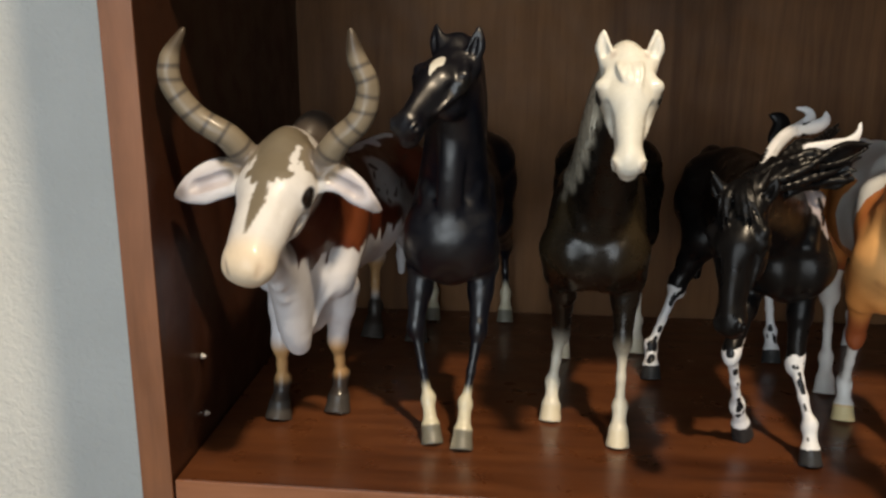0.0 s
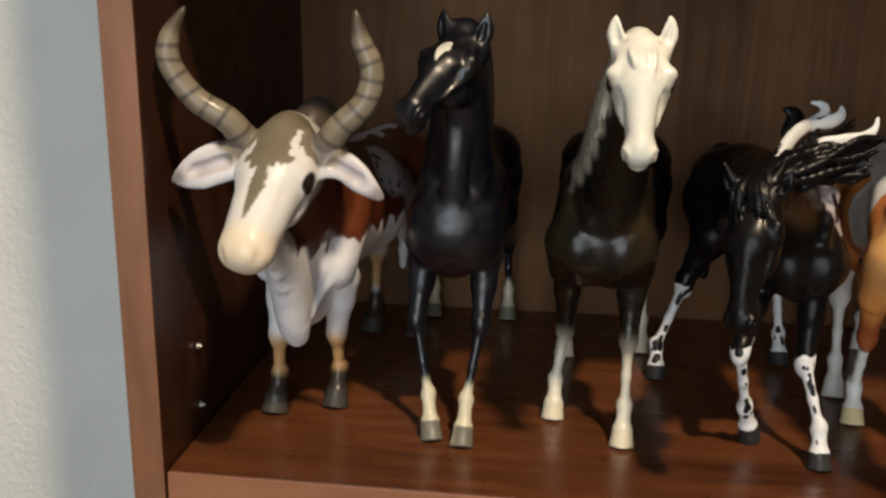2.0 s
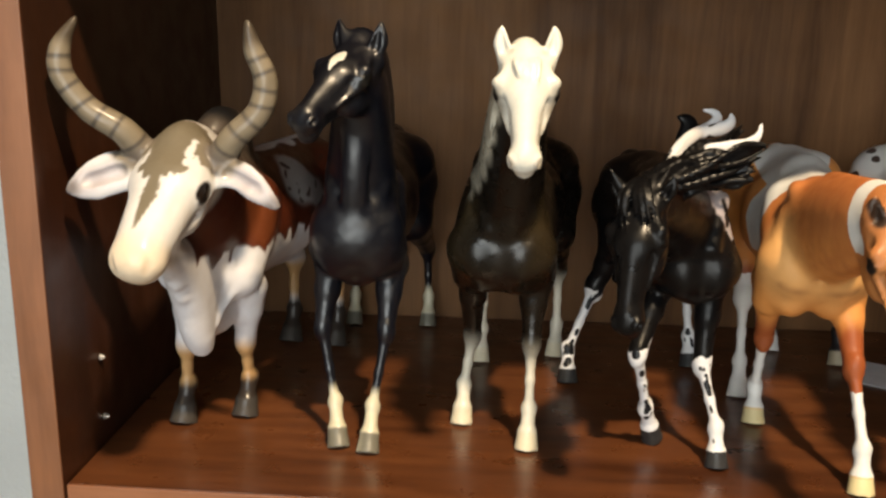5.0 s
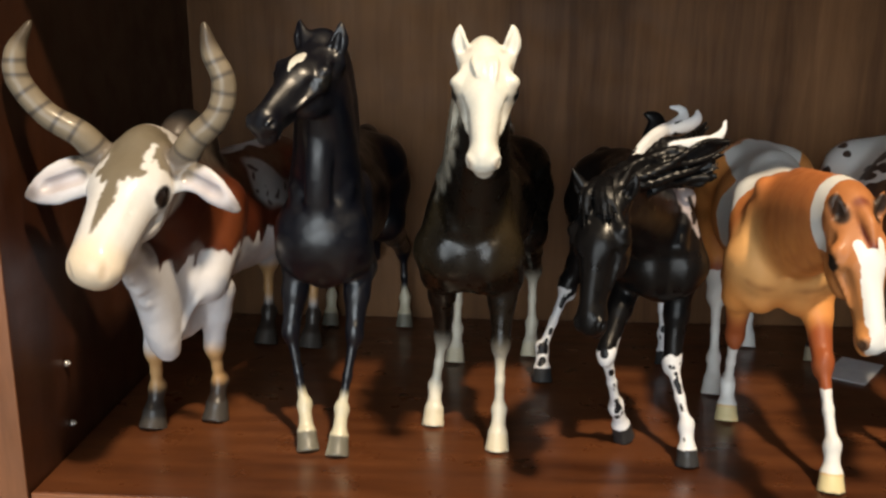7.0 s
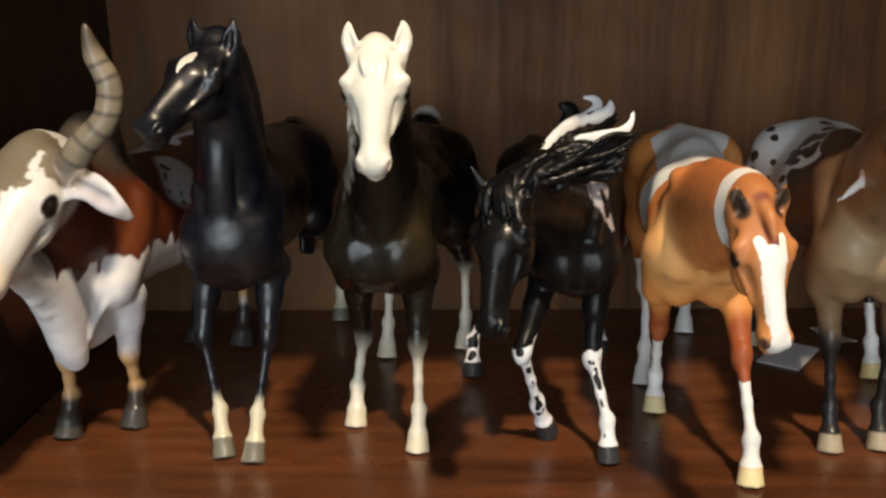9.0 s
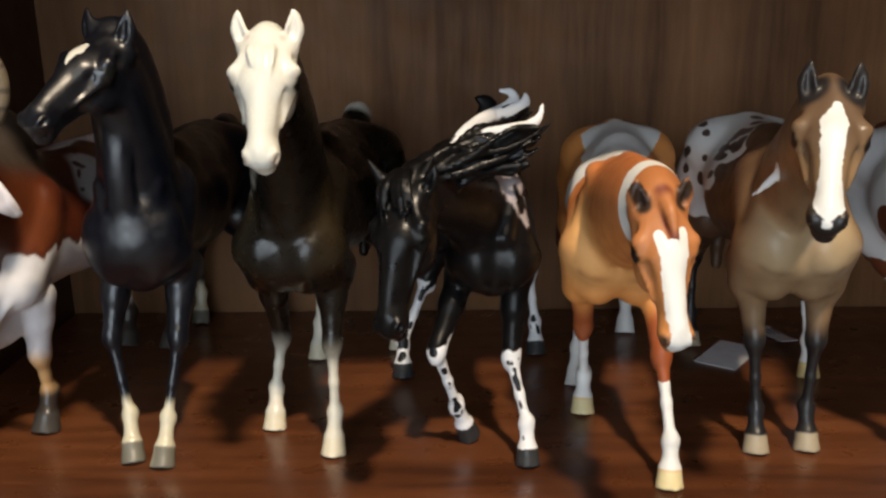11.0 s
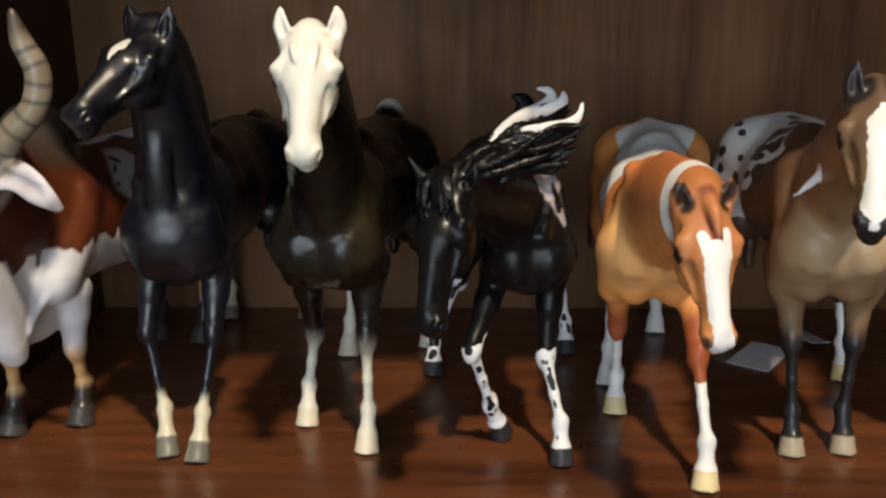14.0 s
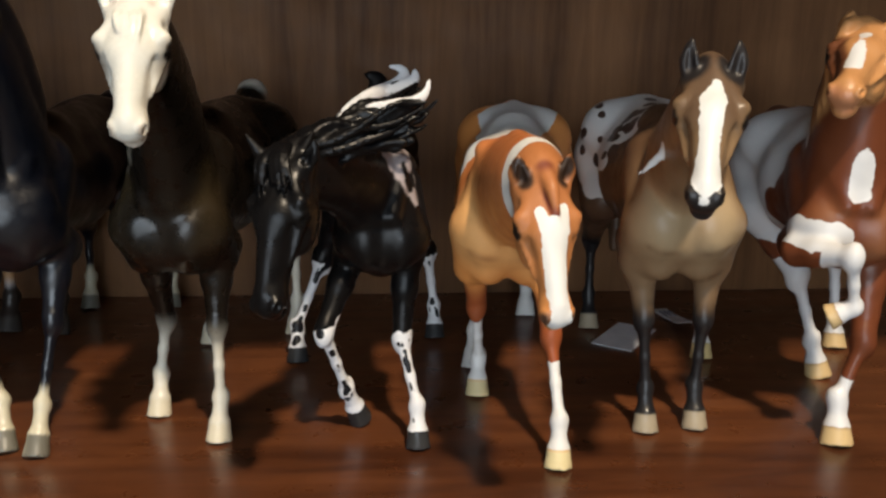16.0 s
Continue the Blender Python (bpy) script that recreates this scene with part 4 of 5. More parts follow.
    ring = 0.0046 - np.abs((pt.v - arr(0.4090, -0.004, 0.168)) @ along)
    band = np.minimum(ring, np.minimum(pt.v[:, 2] - 0.140, (pt.v[:, 2] - 0.158) + 0.9 * (0.412 - pt.v[:, 0])))
    band = np.minimum(band, near(pt.v, (0.409, -0.004, 0.163), (0.409, -0.004, 0.150), 0.032))
    pt.add(band)
    saddle = np.minimum(near(pt.v, hz.A(-0.020, -0.008, 0.180), hz.B(-0.005, 0.004, 0.172), 0.026, 0.026), np.minimum(-(f - 0.004), 1) + 0.003 * wobble(pt.v, 160))
    pt.add(saddle)
    flank = np.minimum(np.minimum(-(f - 0.001), f + 0.048) + 0.003 * wobble(pt.v, 200), np.minimum(u - 0.112, -l))
    pt.add(flank)
    pt.take(near(pt.v, hz.B(0.004, -0.024, 0.172), hz.B(-0.02, -0.026, 0.150), 0.014) + 0.003 * wobble(pt.v, 190, 2))
    pt.take(near(pt.v, hz.B(-0.016, 0.016, 0.172), hz.B(-0.03, 0.012, 0.160), 0.012) + 0.003 * wobble(pt.v, 190, 3))
    hz.eyes(pt)
    cast("horse_figurine", hz.sc, pt.c, pt.mark, pt.spot, figure_paint("chestnut_pinto_paint", (0.75, 0.74, 0.71), (0.02, 0.01, 0.01), 0.47, 0.0005, 0.04),
         (0.422, 0.15, 0), "golden chestnut pinto model horse with forked white blaze, head lowered", "horse figurine", GROUP)


def spotted_horse():
    hz = Horse((0.5040, 0.086), (0.5160, 0.2150), 1.0, 1.04, 0.002)
    hz.body(0.012)
    legs = [hz.fore(1, (0.5202, 0.0720), g=0.86), hz.fore(-1, (0.4906, 0.0695), g=0.86),
            hz.hind(1, (0.5608, 0.1780), g=0.88), hz.hind(-1, (0.4962, 0.2416), g=0.88)]
    poll, nose = (0.4878, 0.0010, 0.2100), (0.4708, -0.0480, 0.1602)
    hz.neck(poll, (0.4960, 0.0420, 0.1740), base=(0.004, 0, 0.145), r=(0.030, 0.0230, 0.0170), flat=0.62)
    hz.head(poll, nose, (-0.26, -0.97), 0.85, ear=(0.10, 0.1), ear_len=0.0150, ear_w=0.85, ear_at=0.0086)
    crest = [(0.490, 0.014, 0.2045), (0.493, 0.032, 0.200), (0.498, 0.052, 0.192), (0.503, 0.074, 0.184)]
    hz.lock(crest, 0.0052, 0.004, 0.004)
    hz.ribbon([(0.4890, 0.044, 0.1760), (0.4845, 0.040, 0.1705), (0.4765, 0.039, 0.1625), (0.4680, 0.041, 0.1540)], 0.0026, 0.0005, unit(arr(-0.6, -0.8, 0)), 0.5)
    hz.lock([(0.4910, 0.052, 0.1850), (0.4870, 0.049, 0.1780), (0.4840, 0.047, 0.1690)], 0.0030, 0.0012, 0.002, 3, 0.002, 6)
    hz.lock([(0.5200, 0.244, 0.160), (0.521, 0.260, 0.158), (0.522, 0.268, 0.120), (0.522, 0.268, 0.060)], 0.008, 0.004, 0.004, 3, 0.004, 8)
    hz.sc.cone(hz.A(0.042, 0, 0.140), hz.A(0.038, 0, 0.098), 0.0016, 0.0026, 0.006, cut=True)
    pt = hz.done((0.235, 0.150, 0.080))
    f, l, u = hz.local(pt.v)
    # darker bay over back and flanks, carried onto shoulder sides as shade; tan breast
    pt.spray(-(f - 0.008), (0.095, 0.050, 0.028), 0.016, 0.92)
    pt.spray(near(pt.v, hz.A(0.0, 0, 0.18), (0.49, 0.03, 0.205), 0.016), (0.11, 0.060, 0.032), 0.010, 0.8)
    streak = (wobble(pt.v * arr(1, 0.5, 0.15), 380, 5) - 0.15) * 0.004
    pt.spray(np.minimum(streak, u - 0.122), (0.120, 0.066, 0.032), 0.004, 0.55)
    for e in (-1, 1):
        # breast highlights, crease shade and dark shoulder contours painted into the coat
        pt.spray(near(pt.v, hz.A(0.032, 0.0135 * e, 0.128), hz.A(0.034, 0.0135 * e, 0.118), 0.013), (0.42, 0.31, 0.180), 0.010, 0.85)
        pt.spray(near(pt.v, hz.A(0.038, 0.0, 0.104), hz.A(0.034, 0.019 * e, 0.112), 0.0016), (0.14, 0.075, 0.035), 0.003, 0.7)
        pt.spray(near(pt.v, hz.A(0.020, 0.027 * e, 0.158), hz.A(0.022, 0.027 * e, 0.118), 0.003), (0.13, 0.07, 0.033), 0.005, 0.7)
    for i, leg in enumerate(legs):
        pt.spray(sock(pt, leg, 1.12, 0.018), (0.014, 0.013, 0.014), 0.007)
        hoof_paint(pt, leg, (0.36, 0.30, 0.21))
    pt.add(sock(pt, legs[2], 0.75, 0.018, 0.001))
    hoof_paint(pt, legs[2], (0.62, 0.48, 0.22))
    H = hz.H
    pt.spray(near(pt.v, H(0.0, 0.0, 0), H(0.02, 0.0, 0), 0.013), (0.10, 0.06, 0.04), 0.005, 0.7)
    pt.spray(near(pt.v, H(0.060, -0.006, 0), H(0.066, -0.008, 0), 0.0105), (0.016, 0.014, 0.014), 0.003)
    for e in (-1, 1):
        eb = H(0.0035, -0.0065, 0.0075 * e)
        d = unit(UP + hz.hax[2] * 0.16 * e)
        pt.spray(near(pt.v, eb + d * 0.003, eb + d * 0.02, 0.0075), (0.020, 0.017, 0.017), 0.0022)
    blaze = np.maximum.reduce([near(pt.v, H(0.0100, 0.003, 0.0015), H(0.0190, 0.005, 0.0005), 0.0020, 0.0062), near(pt.v, H(0.0190, 0.004, 0), H(0.0420, 0.001, 0), 0.0058, 0.0040),
                               near(pt.v, H(0.0420, 0.001, 0), H(0.0545, -0.002, 0), 0.0045, 0.0064), near(pt.v, H(0.0545, -0.002, 0), H(0.0605, -0.004, 0.000), 0.0058, 0.0030)])
    pt.add(blaze)
    pt.add(near(pt.v, (0.4855, 0.040, 0.1720), (0.4680, 0.041, 0.1545), 0.0042, 0.0036))
    # snow-white blanket over the loins and rump, with dark spots
    blanket = np.minimum(near(pt.v, hz.B(0.036, 0, 0.160), hz.B(-0.03, 0, 0.144), 0.054) + 0.006 * wobble(pt.v, 150, 1), -(f + 0.027) + 0.011 * wobble(pt.v, 330, 4))
    pt.add(blanket)
    rs = random.Random(5)
    for i in range(30):
        c = hz.B(rs.uniform(-0.035, 0.075), rs.uniform(-0.034, 0.012), rs.uniform(0.130, 0.182))
        j = int(np.argmin(np.linalg.norm(pt.v - c, axis=1)))
        c = pt.v[j]
        pt.dot(near(pt.v, c, c + hz.F * rs.uniform(0.001, 0.006) + UP * rs.uniform(0, 0.003), rs.uniform(0.0020, 0.0042)))
    for i in range(22):
        c = hz.stick(pt.v, hz.A(rs.uniform(-0.078, -0.048), rs.uniform(-0.036, 0.0), rs.uniform(0.140, 0.185)))
        pt.dot(near(pt.v, c, c + hz.F * rs.uniform(0.003, 0.010) + UP * rs.uniform(0, 0.005), rs.uniform(0.0022, 0.0048)))
    hz.eyes(pt)
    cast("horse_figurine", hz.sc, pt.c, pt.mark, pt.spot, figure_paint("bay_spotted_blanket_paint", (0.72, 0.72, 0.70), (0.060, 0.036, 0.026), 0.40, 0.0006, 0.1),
         (0.511, 0.15, 0), "buckskin model horse with white blaze, black legs and spotted white blanket", "horse figurine", GROUP)


def trotting_horse():
    hz = Horse((0.5980, 0.088), (0.6180, 0.1950), 0.98, 1.0)
    hz.body()
    legs = [hz.fore(1, (0.5935, 0.0490), g=1.05, knee=(0.6085, 0.0620, 0.0560)),
            hz.fore(-1, (0.5770, 0.0440, 0.0770), knee=(0.5815, 0.0350, 0.1125), fet=(0.5880, 0.0390, 0.0840), g=0.82, elbow=(0.5660, 0.0720, 0.1070)),
            hz.hind(1, (0.6631, 0.1936), g=1.0), hz.hind(-1, (0.6282, 0.1440), g=1.0, hock=(0.6120, 0.1560, 0.0660), fet=(0.6230, 0.1480, 0.0240))]
    poll, nose = (0.5900, 0.0620, 0.2250), (0.5530, 0.0110, 0.2005)
    hz.neck(poll, (0.5960, 0.0760, 0.1900), base=(0.004, 0, 0.146), r=(0.031, 0.0245, 0.0185), flat=0.72)
    hz.head(poll, nose, (-0.55, -0.83), 0.95, ear=(0.1, 0.0), ear_len=0.013)
    crest = [(0.5890, 0.068, 0.226), (0.592, 0.082, 0.212), (0.596, 0.094, 0.196), (0.599, 0.104, 0.180)]
    hz.lock(crest, 0.0060, 0.005, 0.004)
    for i in range(6):
        t = i / 5
        b = np.array(crest[0]) * (1 - t) + np.array(crest[2]) * t
        hz.lock([b, b + arr(-0.010, -0.004, 0.000), b + arr(-0.015, -0.006, -0.014), b + arr(-0.016, -0.006, -0.028)], 0.0038, 0.0014, 0.002, 2, 0.002, i)
    hz.lock([(0.6220, 0.222, 0.158), (0.625, 0.238, 0.156), (0.628, 0.248, 0.120), (0.629, 0.250, 0.070)], 0.008, 0.004, 0.004, 3, 0.004, 8)
    pt = hz.done((0.150, 0.042, 0.016))
    f, l, u = hz.local(pt.v)
    for e in (-1, 1):
        # lit bulges of the breast, sprayed paler as highlights
        pt.spray(near(pt.v, hz.A(0.030, 0.0135 * e, 0.128), hz.A(0.032, 0.0135 * e, 0.118), 0.009), (0.36, 0.16, 0.07), 0.008, 0.6)
    pt.spray(near(pt.v, hz.A(0.0, 0, 0.172), (0.594, 0.07, 0.20), 0.02), (0.15, 0.045, 0.018), 0.010, 0.7)
    for i, leg in enumerate(legs):
        pt.add(sock(pt, leg, 0.62 if i == 0 else 1.2, 0.018, 0.001))
        hoof_paint(pt, leg, (0.66, 0.48, 0.24), 0.002)
    pt.add(np.minimum(near(pt.v, legs[1]["knee"], (0.5700, 0.0660, 0.1120), 0.015) + 0.002 * wobble(pt.v, 260), np.maximum(pt.v[:, 2] - 0.1115 + 0.002 * wobble(pt.v, 400, 2), pt.v[:, 0] - 0.5785)))
    for i in range(6):
        t = i / 5
        b = np.array(crest[0]) * (1 - t) + np.array(crest[2]) * t
        pt.spray(near(pt.v, b + arr(-0.004, -0.002, 0.002), b + arr(-0.016, -0.006, -0.028), 0.0050), (0.56, 0.30, 0.12), 0.003)
    pt.spray(near(pt.v, hz.H(0.004, -0.008, 0), hz.H(0.064, -0.008, 0), 0.022), (0.52, 0.25, 0.095), 0.003)
    # shadowed far side of the face, put on as dark brown
    pt.spray(near(pt.v, hz.H(0.018, -0.004, -0.012), hz.H(0.046, -0.004, -0.010), 0.0088), (0.10, 0.028, 0.014), 0.002, 0.9)
    pt.add(near(pt.v, hz.H(0.014, 0.003, 0.0), hz.H(0.044, 0.001, 0.000), 0.0030, 0.0042))
    pt.spray(near(pt.v, hz.H(0.062, -0.006, -0.004), hz.H(0.064, -0.01, 0.004), 0.0055), (0.40, 0.17, 0.08), 0.003)
    # white patches: breast drop, back and flank
    pt.add(np.maximum(near(pt.v, hz.A(0.028, -0.001, 0.177), hz.A(0.037, -0.001, 0.162), 0.0060, 0.0048), near(pt.v, hz.A(0.037, -0.001, 0.162), hz.A(0.043, -0.001, 0.147), 0.0054, 0.0082)))
    pt.add(np.minimum(near(pt.v, hz.A(-0.05, -0.012, 0.160), hz.B(0.005, -0.012, 0.150), 0.036, 0.040) + 0.005 * wobble(pt.v, 120, 3), -(f + 0.022) + 0.004 * wobble(pt.v, 140)))
    pt.add(np.minimum(near(pt.v, hz.A(-0.055, -0.014, 0.122), hz.B(0.010, -0.014, 0.120), 0.034) + 0.004 * wobble(pt.v, 130, 5), -(f + 0.030) + 0.004 * wobble(pt.v, 140)))
    pt.add(np.minimum(near(pt.v * arr(1, 0, 1), (0.5840, 0, 0.178), (0.5625, 0, 0.146), 0.0022), np.minimum(pt.v[:, 1] - 0.086, 0.125 - pt.v[:, 1])))
    pt.take(near(pt.v, hz.A(-0.035, -0.030, 0.120), hz.A(-0.03, -0.03, 0.112), 0.012) + 0.003 * wobble(pt.v, 200))
    pt.add(near(pt.v, hz.A(-0.020, -0.020, 0.172), hz.A(0.005, -0.012, 0.178), 0.0042))
    hz.eyes(pt)
    cast("horse_figurine", hz.sc, pt.c, pt.mark, pt.spot, figure_paint("chestnut_tobiano_paint", (0.70, 0.70, 0.70), (0.02, 0.01, 0.01), 0.38, 0.0005, 0.12),
         (0.63, 0.14, 0), "chestnut and white pinto model horse with one foreleg raised", "horse figurine", GROUP)


def horned_bull():
    hz = Horse((0.0600, 0.108), (0.0850, 0.2350), 1.0, 0.95)
    c, A, B, L, F = hz.sc, hz.A, hz.B, hz.L, hz.F
    # deep body, straight back, hump and hanging dewlap
    mid = (A(0, 0, 0.122) + B(0, 0, 0.124)) / 2
    c.cone(A(0.004, 0, 0.120), mid, 0.036, 0.037, 0.008, L, 0.86)
    c.cone(mid, B(0.0, 0, 0.128), 0.037, 0.033, 0.008, L, 0.88)
    c.cone(A(-0.01, 0, 0.150), B(0.0, 0, 0.154), 0.014, 0.014, 0.012)
    c.blob((0.0600, 0.108, 0.171), (F, L, UP), (0.026, 0.016, 0.026), 0.012)
    for e in (-1, 1):
        c.cone(A(-0.006, 0.020 * e, 0.142), A(0.022, 0.019 * e, 0.100), 0.014, 0.0155, 0.008)
        c.cone(B(0.006, 0.018 * e, 0.142), B(0.012, 0.022 * e, 0.104), 0.021, 0.0165, 0.008)
    legs = [hz.fore(1, (0.0707, 0.1030), g=1.0, elbow=A(0.006, 0.0185, 0.092), knee=(0.0715, 0.1060, 0.0500)),
            hz.fore(-1, (0.0350, 0.0890), g=1.0, elbow=A(0.012, -0.0185, 0.092), knee=(0.0372, 0.0950, 0.0500)),
            hz.hind(1, (0.1060, 0.2450), g=1.1), hz.hind(-1, (0.0690, 0.2520), g=1.1)]
    poll, nose = arr(0.0615, 0.0250, 0.1815), arr(0.0552, -0.0288, 0.1412)
    fc = unit(arr(-0.10, -0.99, 0))
    hz.neck(poll, (0.0600, 0.068, 0.152), base=(0.0, 0, 0.132), r=(0.036, 0.030, 0.0210), flat=0.66, drop=0.010)
    a = unit(nose - poll)
    lf = np.cross(UP, fc)
    lf = unit(lf - a * (lf @ a))
    nm = np.cross(a, lf)
    nm = nm if nm @ fc > 0 else -nm

    def H(t, m, l):
        return poll + a * t + nm * m + lf * l
    ax = (a, nm, lf)
    c.blob(H(0.014, -0.010, 0), ax, (0.022, 0.0160, 0.0205), 0.006)
    c.cone(H(0.000, -0.004, 0), H(0.020, -0.004, 0), 0.0110, 0.0125, 0.006, lf, 1.55)
    c.cone(H(0.020, -0.008, 0), H(0.066, -0.009, 0), 0.0160, 0.0105, 0.006, lf, 1.04)
    c.cone(H(0.030, -0.0045, 0), H(0.064, -0.005, 0), 0.0085, 0.0072, 0.012, lf, 1.25)
    c.blob(H(0.0705, -0.0085, 0), ax, (0.0092, 0.0095, 0.0128), 0.005)
    c.blob(H(0.0690, -0.0155, 0), ax, (0.0072, 0.0048, 0.0086), 0.003)
    c.cone(H(0.035, -0.020, 0), H(0.064, -0.017, 0), 0.0080, 0.0055, 0.006)
    for e in (-1, 1):
        c.blob(H(0.024, -0.018, 0.0085 * e), ax, (0.0160, 0.0110, 0.0070), 0.006)
        c.cone(H(0.0150, -0.001, 0.0130 * e), H(0.0245, -0.002, 0.0155 * e), 0.0036, 0.0030, 0.003)
        c.blob(H(0.0250, -0.0065, 0.0205 * e), ax, (0.0056, 0.0046, 0.0034), 0.0012, True)
        c.blob(H(0.0248, -0.0062, 0.0165 * e), ax, (0.0046, 0.0044, 0.0038), 0.0006)
        c.cone(H(0.0185, -0.0050, 0.0186 * e), H(0.0270, -0.0018, 0.0178 * e), 0.0012, 0.0011, 0.0012)
        c.cone(H(0.0305, -0.0060, 0.0176 * e), H(0.0240, -0.0120, 0.0182 * e), 0.0013, 0.0013, 0.0012)
        c.cone(H(0.0740, -0.0010, 0.0098 * e), H(0.0790, -0.0060, 0.0085 * e), 0.0012, 0.0016, 0.0016, cut=True)
        c.cone(H(0.0300, 0.0020, 0.0105 * e), H(0.0560, -0.0010, 0.0098 * e), 0.0004, 0.0003, 0.003, cut=True)
        c.cone(H(0.0320, -0.0150, 0.0160 * e), H(0.0520, -0.0150, 0.0120 * e), 0.0018, 0.0012, 0.004, cut=True)
    for leg in legs:
        q = leg["hoof"] + F * 0.0105
        c.cone(q + UP * 0.012 - F * 0.002, q, 0.0011, 0.0013, 0.001, cut=True)
    # ears, flat leaves held out level
    ear_l = [H(0.012, -0.008, 0.016), arr(0.0925, 0.0170, 0.1705), arr(0.1035, 0.0150, 0.1630), arr(0.1150, 0.0135, 0.1538)]
    ear_r = [H(0.012, -0.008, -0.016), arr(0.0290, 0.0215, 0.1690), arr(0.0170, 0.0190, 0.1640), arr(0.0050, 0.0160, 0.1595)]
    for pts, e in ((ear_l, 0.70), (ear_r, 1.16)):
        thin = unit(fc + arr(0, 0, 0.25))
        c.chain(pts, [0.0048, 0.0082 * e, 0.0072 * e, 0.0010], 0.003, thin, 0.36, 5)
        q = [p + thin * 0.0046 for p in pts]
        c.cone(q[1] * 0.8 + q[0] * 0.2, q[2], 0.0042, 0.0040, 0.0015, cut=True)
        c.cone(q[2], q[2] * 0.35 + q[3] * 0.65, 0.0040, 0.0014, 0.0015, cut=True)
    # horns
    horn_l = [H(0.002, -0.010, 0.018), arr(0.0915, 0.0200, 0.1885), arr(0.1050, 0.0195, 0.2020), arr(0.1085, 0.0190, 0.2185), arr(0.1030, 0.0180, 0.2325), arr(0.1003, 0.0170, 0.2470)]
    horn_r = [H(0.002, -0.010, -0.018), arr(0.0340, 0.0215, 0.1900), arr(0.0180, 0.0180, 0.2010), arr(0.0065, 0.0150, 0.2180), arr(0.0065, 0.0150, 0.2320), arr(0.0140, 0.0185, 0.2470)]
    for pts in (horn_l, horn_r):
        c.chain(pts, [0.0074, 0.0062, 0.0055, 0.0051, 0.0042, 0.0008], 0.0025, None, 1.0, 6)
        for i in range(4):
            for t in (0.2, 0.7):
                m = pts[i] * (1 - t) + pts[i + 1] * t
                d = unit(pts[i + 1] - pts[i]) * 0.0009
                c.cone(m - d, m + d, 0.0069 - 0.0008 * (i + t), 0.0069 - 0.0008 * (i + t), 0.0012)
    # dewlap: wattles at the throat and a long fold to the brisket
    c.chain([H(0.050, -0.022, 0), (0.0560, 0.030, 0.118), (0.0560, 0.050, 0.096), (0.0560, 0.062, 0.066)], [0.0050, 0.0080, 0.0095, 0.0085], 0.009, lf, 0.80)
    c.cone((0.0575, 0.060, 0.128), (0.0585, 0.074, 0.086), 0.019, 0.010, 0.012, L, 0.85)
    c.cone((0.0570, 0.042, 0.122), (0.0575, 0.062, 0.092), 0.010, 0.009, 0.008, L, 0.8)
    c.cone((0.0565, 0.060, 0.068), (0.0570, 0.063, 0.061), 0.0078, 0.0066, 0.004)
    c.chain([(0.0570, 0.062, 0.085), (0.0600, 0.080, 0.076), (0.0625, 0.095, 0.080)], [0.008, 0.009, 0.012], 0.008, L, 0.6)
    for i in range(4):
        p = arr(0.0560, 0.016 + 0.010 * i, 0.120 - 0.010 * i)
        c.blob(p, (F, L, UP), (0.0048, 0.0040, 0.0058), 0.002)
    for i in range(6):
        e = -1 if i % 2 else 1
        c.cone((0.059 + 0.009 * e + 0.003 * i, 0.066 + 0.002 * i, 0.118 - 0.004 * i), (0.060 + 0.004 * e, 0.064, 0.075), 0.0020, 0.0024, 0.003)
    hz.lock([(0.0880, 0.266, 0.152), (0.090, 0.276, 0.145), (0.091, 0.280, 0.100), (0.091, 0.280, 0.050)], 0.006, 0.003, 0.004, 2, 0.003, 8)
    pt = hz.done((0.73, 0.72, 0.745))
    v = pt.v
    f, l, u = hz.local(v)
    # red-brown neck and sides with drips of white
    wob = 0.006 * wobble(v, 170, 2)
    drip = 0.010 * np.maximum(wobble(v * arr(1, 1, 0.15), 330, 6), -0.2)
    side = np.minimum(np.minimum(-(f - 0.074), u - 0.116 - 0.02 * np.maximum(f, 0) + wob * 0.6 + drip), np.abs(l) - 0.005 - 0.08 * np.maximum(f, 0) + wob)
    side = np.minimum(side, 0.185 - u)
    pt.spray(np.minimum(side, 0.02 + f * 0 + 0.05), (0.080, 0.018, 0.008), 0.0009)
    pt.spray(np.minimum(side - 0.002, near(v, (0.085, 0.085, 0.15), (0.090, 0.10, 0.11), 0.016)), (0.22, 0.060, 0.020), 0.008, 0.5)
    rear = np.minimum(near(v, A(-0.050, 0.032, 0.150), B(0.02, 0.034, 0.10), 0.016) + 0.008 * wobble(v, 130, 5), u - 0.06)
    # white patch on the hindquarters, greyed to carry the shadow there
    pt.spray(rear, (0.34, 0.31, 0.30), 0.003)
    pt.spray(np.minimum(near(v, (0.058, 0.090, 0.188), (0.060, 0.115, 0.186), 0.0330), u - 0.160), (0.075, 0.058, 0.046), 0.008)
    fleck = np.minimum(side, 0.35 * wobble(v, 420, 7) * 0.02 - 0.0045)
    pt.spray(np.minimum(fleck, -(f + 0.02)), (0.05, 0.02, 0.012), 0.0009)
    for leg in legs:
        pt.spray(near(v, leg["knee"] - UP * 0.010, leg["knee"] - UP * 0.020, 0.013), (0.52, 0.27, 0.07), 0.006, 0.9)
        pt.spray(sock(pt, leg, 0.50, 0.018), (0.032, 0.024, 0.020), 0.004)
        pt.spray(np.minimum(0.012 - u, 1), (0.055, 0.048, 0.042), 0.002)
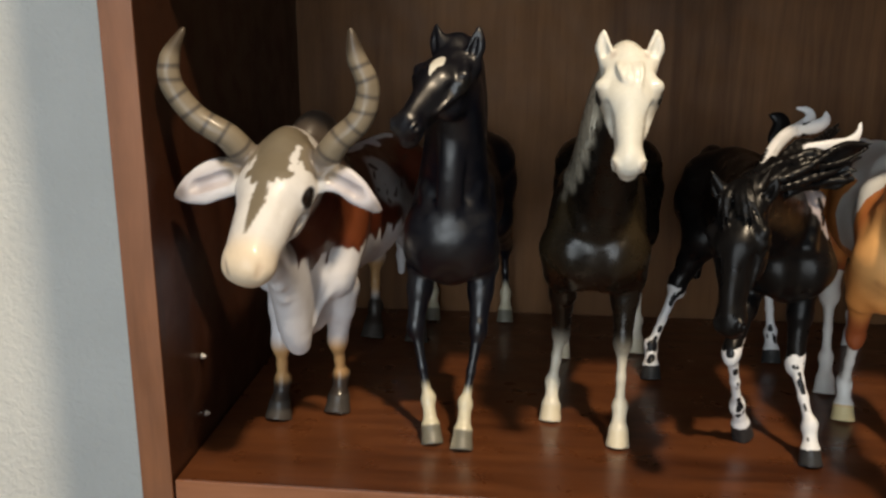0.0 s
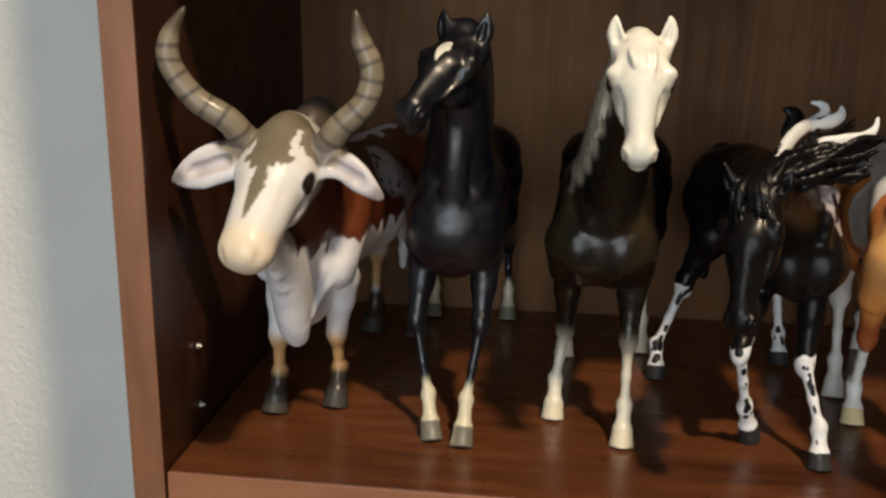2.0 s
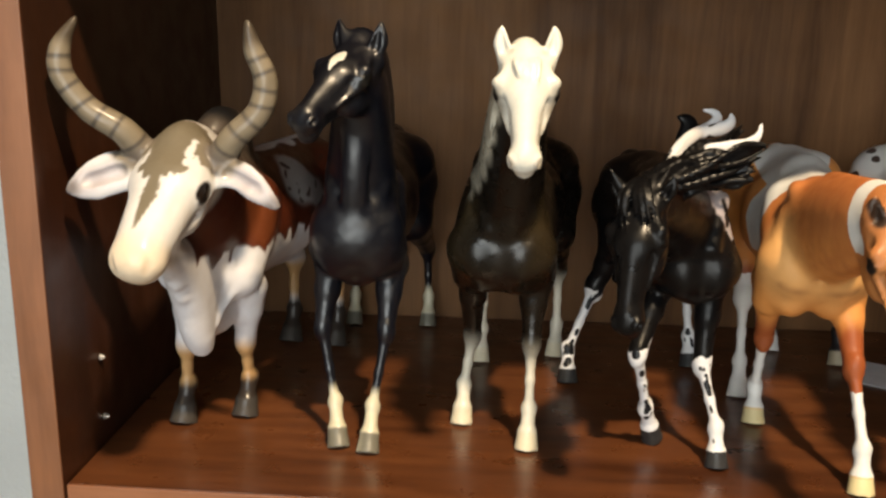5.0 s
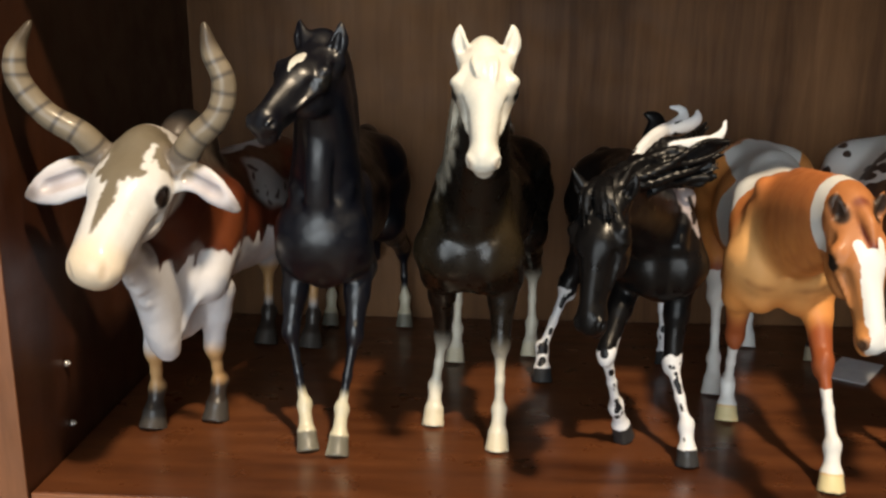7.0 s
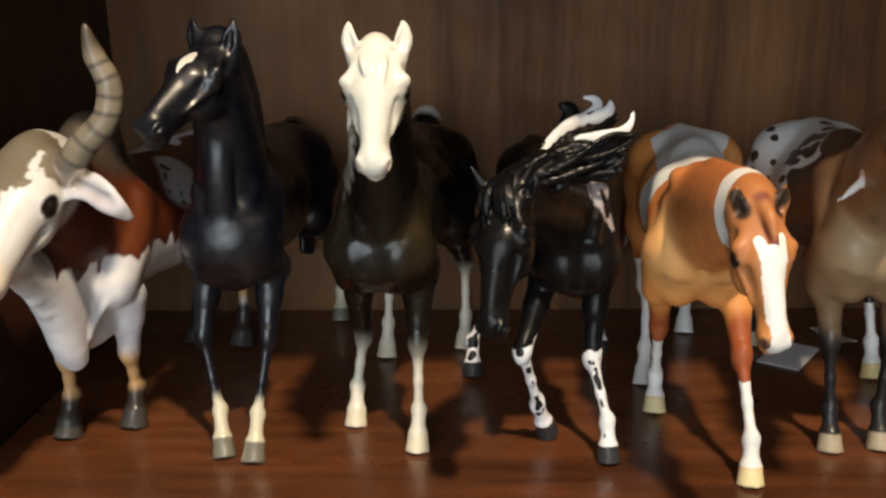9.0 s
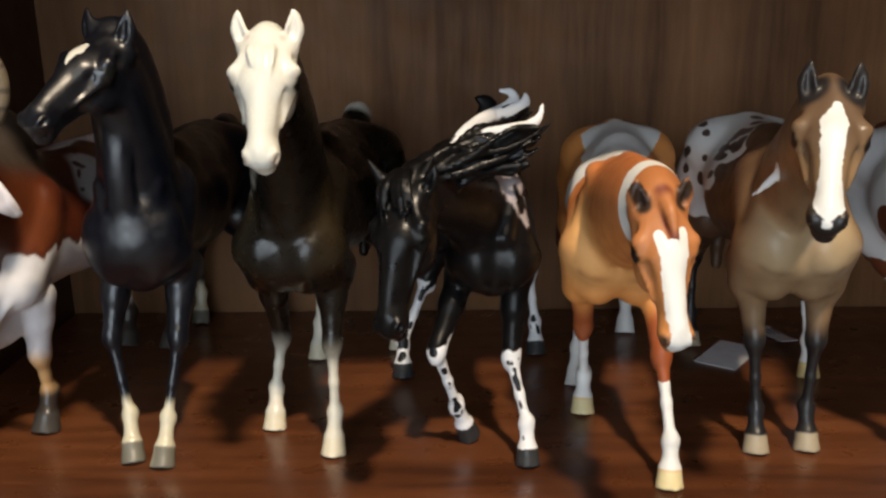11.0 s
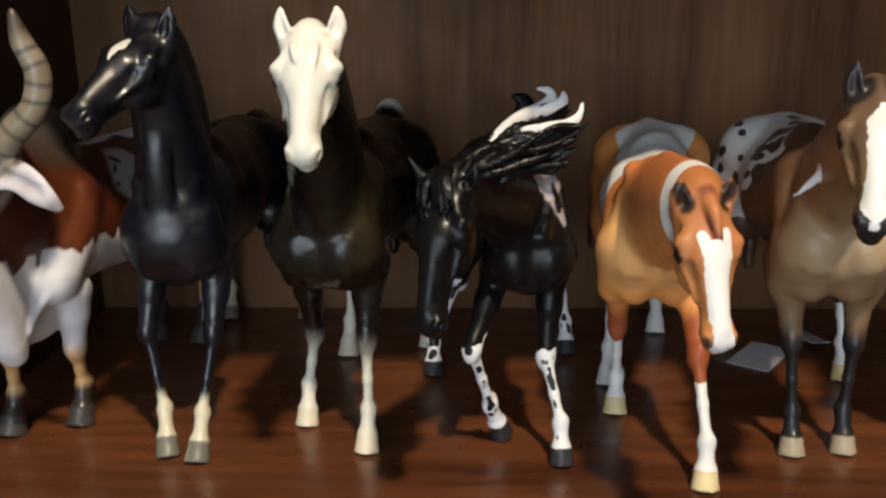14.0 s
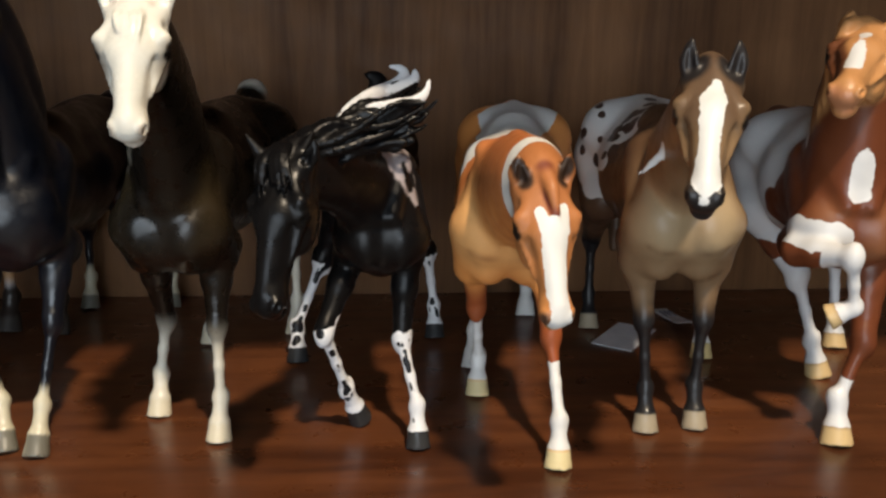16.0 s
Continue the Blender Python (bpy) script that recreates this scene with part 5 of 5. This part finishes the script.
    # head: cream muzzle, olive-brown cap with ragged edge and a tapering blaze
    headr = near(v, H(-0.004, -0.008, 0), H(0.080, -0.010, 0), 0.026)
    pt.spray(np.minimum(headr, near(v, H(-0.01, -0.006, 0), H(0.09, -0.01, 0), 0.03)), (0.72, 0.70, 0.68), 0.003)
    pt.spray(near(v, H(0.074, -0.008, 0), H(0.094, -0.012, 0), 0.0165), (0.80, 0.64, 0.44), 0.006, 0.8)
    cap = near(v, H(-0.002, 0.001, 0.001), H(0.018, 0.006, 0.000), 0.0160, 0.0128)
    cap = np.maximum(cap, near(v, H(-0.001, -0.002, -0.014), H(-0.001, -0.002, 0.014), 0.0135)) + 0.0026 * wobble(v, 620, 1)
    cap = np.minimum(cap, (v - H(0, -0.012, 0)) @ nm)
    cap = np.maximum(cap, near(v, H(0.024, 0.0085, 0.000), H(0.040, 0.0065, 0.000), 0.0026, 0.0040) + 0.0008 * wobble(v, 700))
    cap = np.maximum(cap, near(v, H(0.040, 0.0065, 0.000), H(0.060, 0.0045, -0.001), 0.0040, 0.0010))
    pt.spray(cap, (0.175, 0.145, 0.102), 0.0005)
    for e, a2, b2 in ((1, 0.000, 0.016), (1, 0.006, 0.014), (-1, 0.008, 0.018)):
        pt.spray(near(v, H(a2, 0.006, 0.0105 * e), H(b2, 0.008, 0.0125 * e), 0.0012, 0.0030) + 0.0012 * wobble(v, 800, 3), (0.72, 0.70, 0.68), 0.0005)
    for e in (-1, 1):
        pt.spray(near(v, H(0.0245, -0.0062, 0.0195 * e), H(0.0255, -0.0058, 0.0195 * e), 0.0058), (0.014, 0.008, 0.005), 0.0008)
        pt.spray(near(v, H(0.075, -0.002, 0.0098 * e), H(0.079, -0.006, 0.0085 * e), 0.0018), (0.60, 0.42, 0.28), 0.0016, 0.6)
    for pts in (ear_l, ear_r):
        thin = unit(fc + arr(0, 0, 0.25))
        for i in (1, 2):
            pt.spray(near(v, pts[i] + thin * 0.001, pts[i + 1] * 0.4 + pts[i] * 0.6 + thin * 0.001, 0.0070), (0.34, 0.28, 0.29), 0.004, 0.55)
        pt.spray(near(v, pts[3], pts[3] * 0.8 + pts[2] * 0.2, 0.0042), (0.10, 0.075, 0.065), 0.003, 0.8)
    for pts in (horn_l, horn_r):
        hr = near(v, pts[0], pts[1], 0.0125, 0.0112)
        for i in range(1, 5):
            hr = np.maximum(hr, near(v, pts[i], pts[i + 1], 0.0112 - 0.001 * i, 0.0105 - 0.0012 * i))
        pt.spray(hr, (0.150, 0.122, 0.085), 0.0015)
        for i, (c1, c2) in enumerate(zip(pts, pts[1:])):
            pt.spray(np.minimum(hr, 0.004 * wobble(v, 300, i)), (0.25, 0.205, 0.145), 0.004, 0.5)
        pt.spray(near(v, pts[4] * 0.5 + pts[5] * 0.5, pts[5], 0.007), (0.055, 0.040, 0.028), 0.004, 0.9)
        pt.spray(near(v, pts[0], pts[0] * 0.7 + pts[1] * 0.3, 0.011), (0.125, 0.105, 0.095), 0.003, 0.8)
        for i in range(4):
            for t in (0.2, 0.7):
                m = pts[i] * (1 - t) + pts[i + 1] * t
                ring = 0.0010 - np.abs((v - m) @ unit(pts[i + 1] - pts[i]))
                pt.spray(np.minimum(ring, near(v, m, m, 0.0125)), (0.050, 0.042, 0.040), 0.0008, 0.8)
    cast("bull_figurine", hz.sc, pt.c, pt.mark, pt.spot, figure_paint("white_and_brown_bull_paint", (0.8, 0.79, 0.78), (0.02, 0.015, 0.01), 0.36, 0.0004, 0.15),
         (0.07, 0.16, 0), "white and red-brown humped model bull with long banded horns", "bull figurine", GROUP)


black_horse()
bald_horse()
wind_horse()
chestnut_horse()
spotted_horse()
trotting_horse()
horned_bull()


# ---- paper tags lying on the shelf ----
def tag(origin, turn, w, d, lift, label):
    """A sheet of card with a thickness and a gentle curl."""
    bm = bmesh.new()
    bmesh.ops.create_grid(bm, x_segments=8, y_segments=6, size=0.5)
    low = list(bm.verts)
    up = bmesh.ops.extrude_face_region(bm, geom=list(bm.faces))["geom"]
    top = {v for v in up if isinstance(v, bmesh.types.BMVert)}
    for v in bm.verts:
        curl = lift * (v.co.x + 0.5) ** 2
        v.co = Vector((v.co.x * w, v.co.y * d, curl + (0.0011 if v in top else 0.0006)))
    bmesh.ops.recalc_face_normals(bm, faces=list(bm.faces))
    ob = mesh_ob("paper_tag", bm, PAPER)
    ob.matrix_world = pose(*origin, 0, 0, turn)
    return tagged(ob, label, "paper tag")


tag((0.5180, 0.2200, 0.0), -36, 0.030, 0.052, 0.0, "small blank white paper tag lying flat on shelf")
second = tag((0.5650, 0.2580, 0.0), -81, 0.044, 0.013, 0.004, "small white printed paper tag with curled end")
for i in range(3):
    part("print_bar", box_bm((-0.014, -0.004 + 0.0035 * i, 0.0009), (0.000, -0.0026 + 0.0035 * i, 0.0024)), INK, second, "grey line of print")
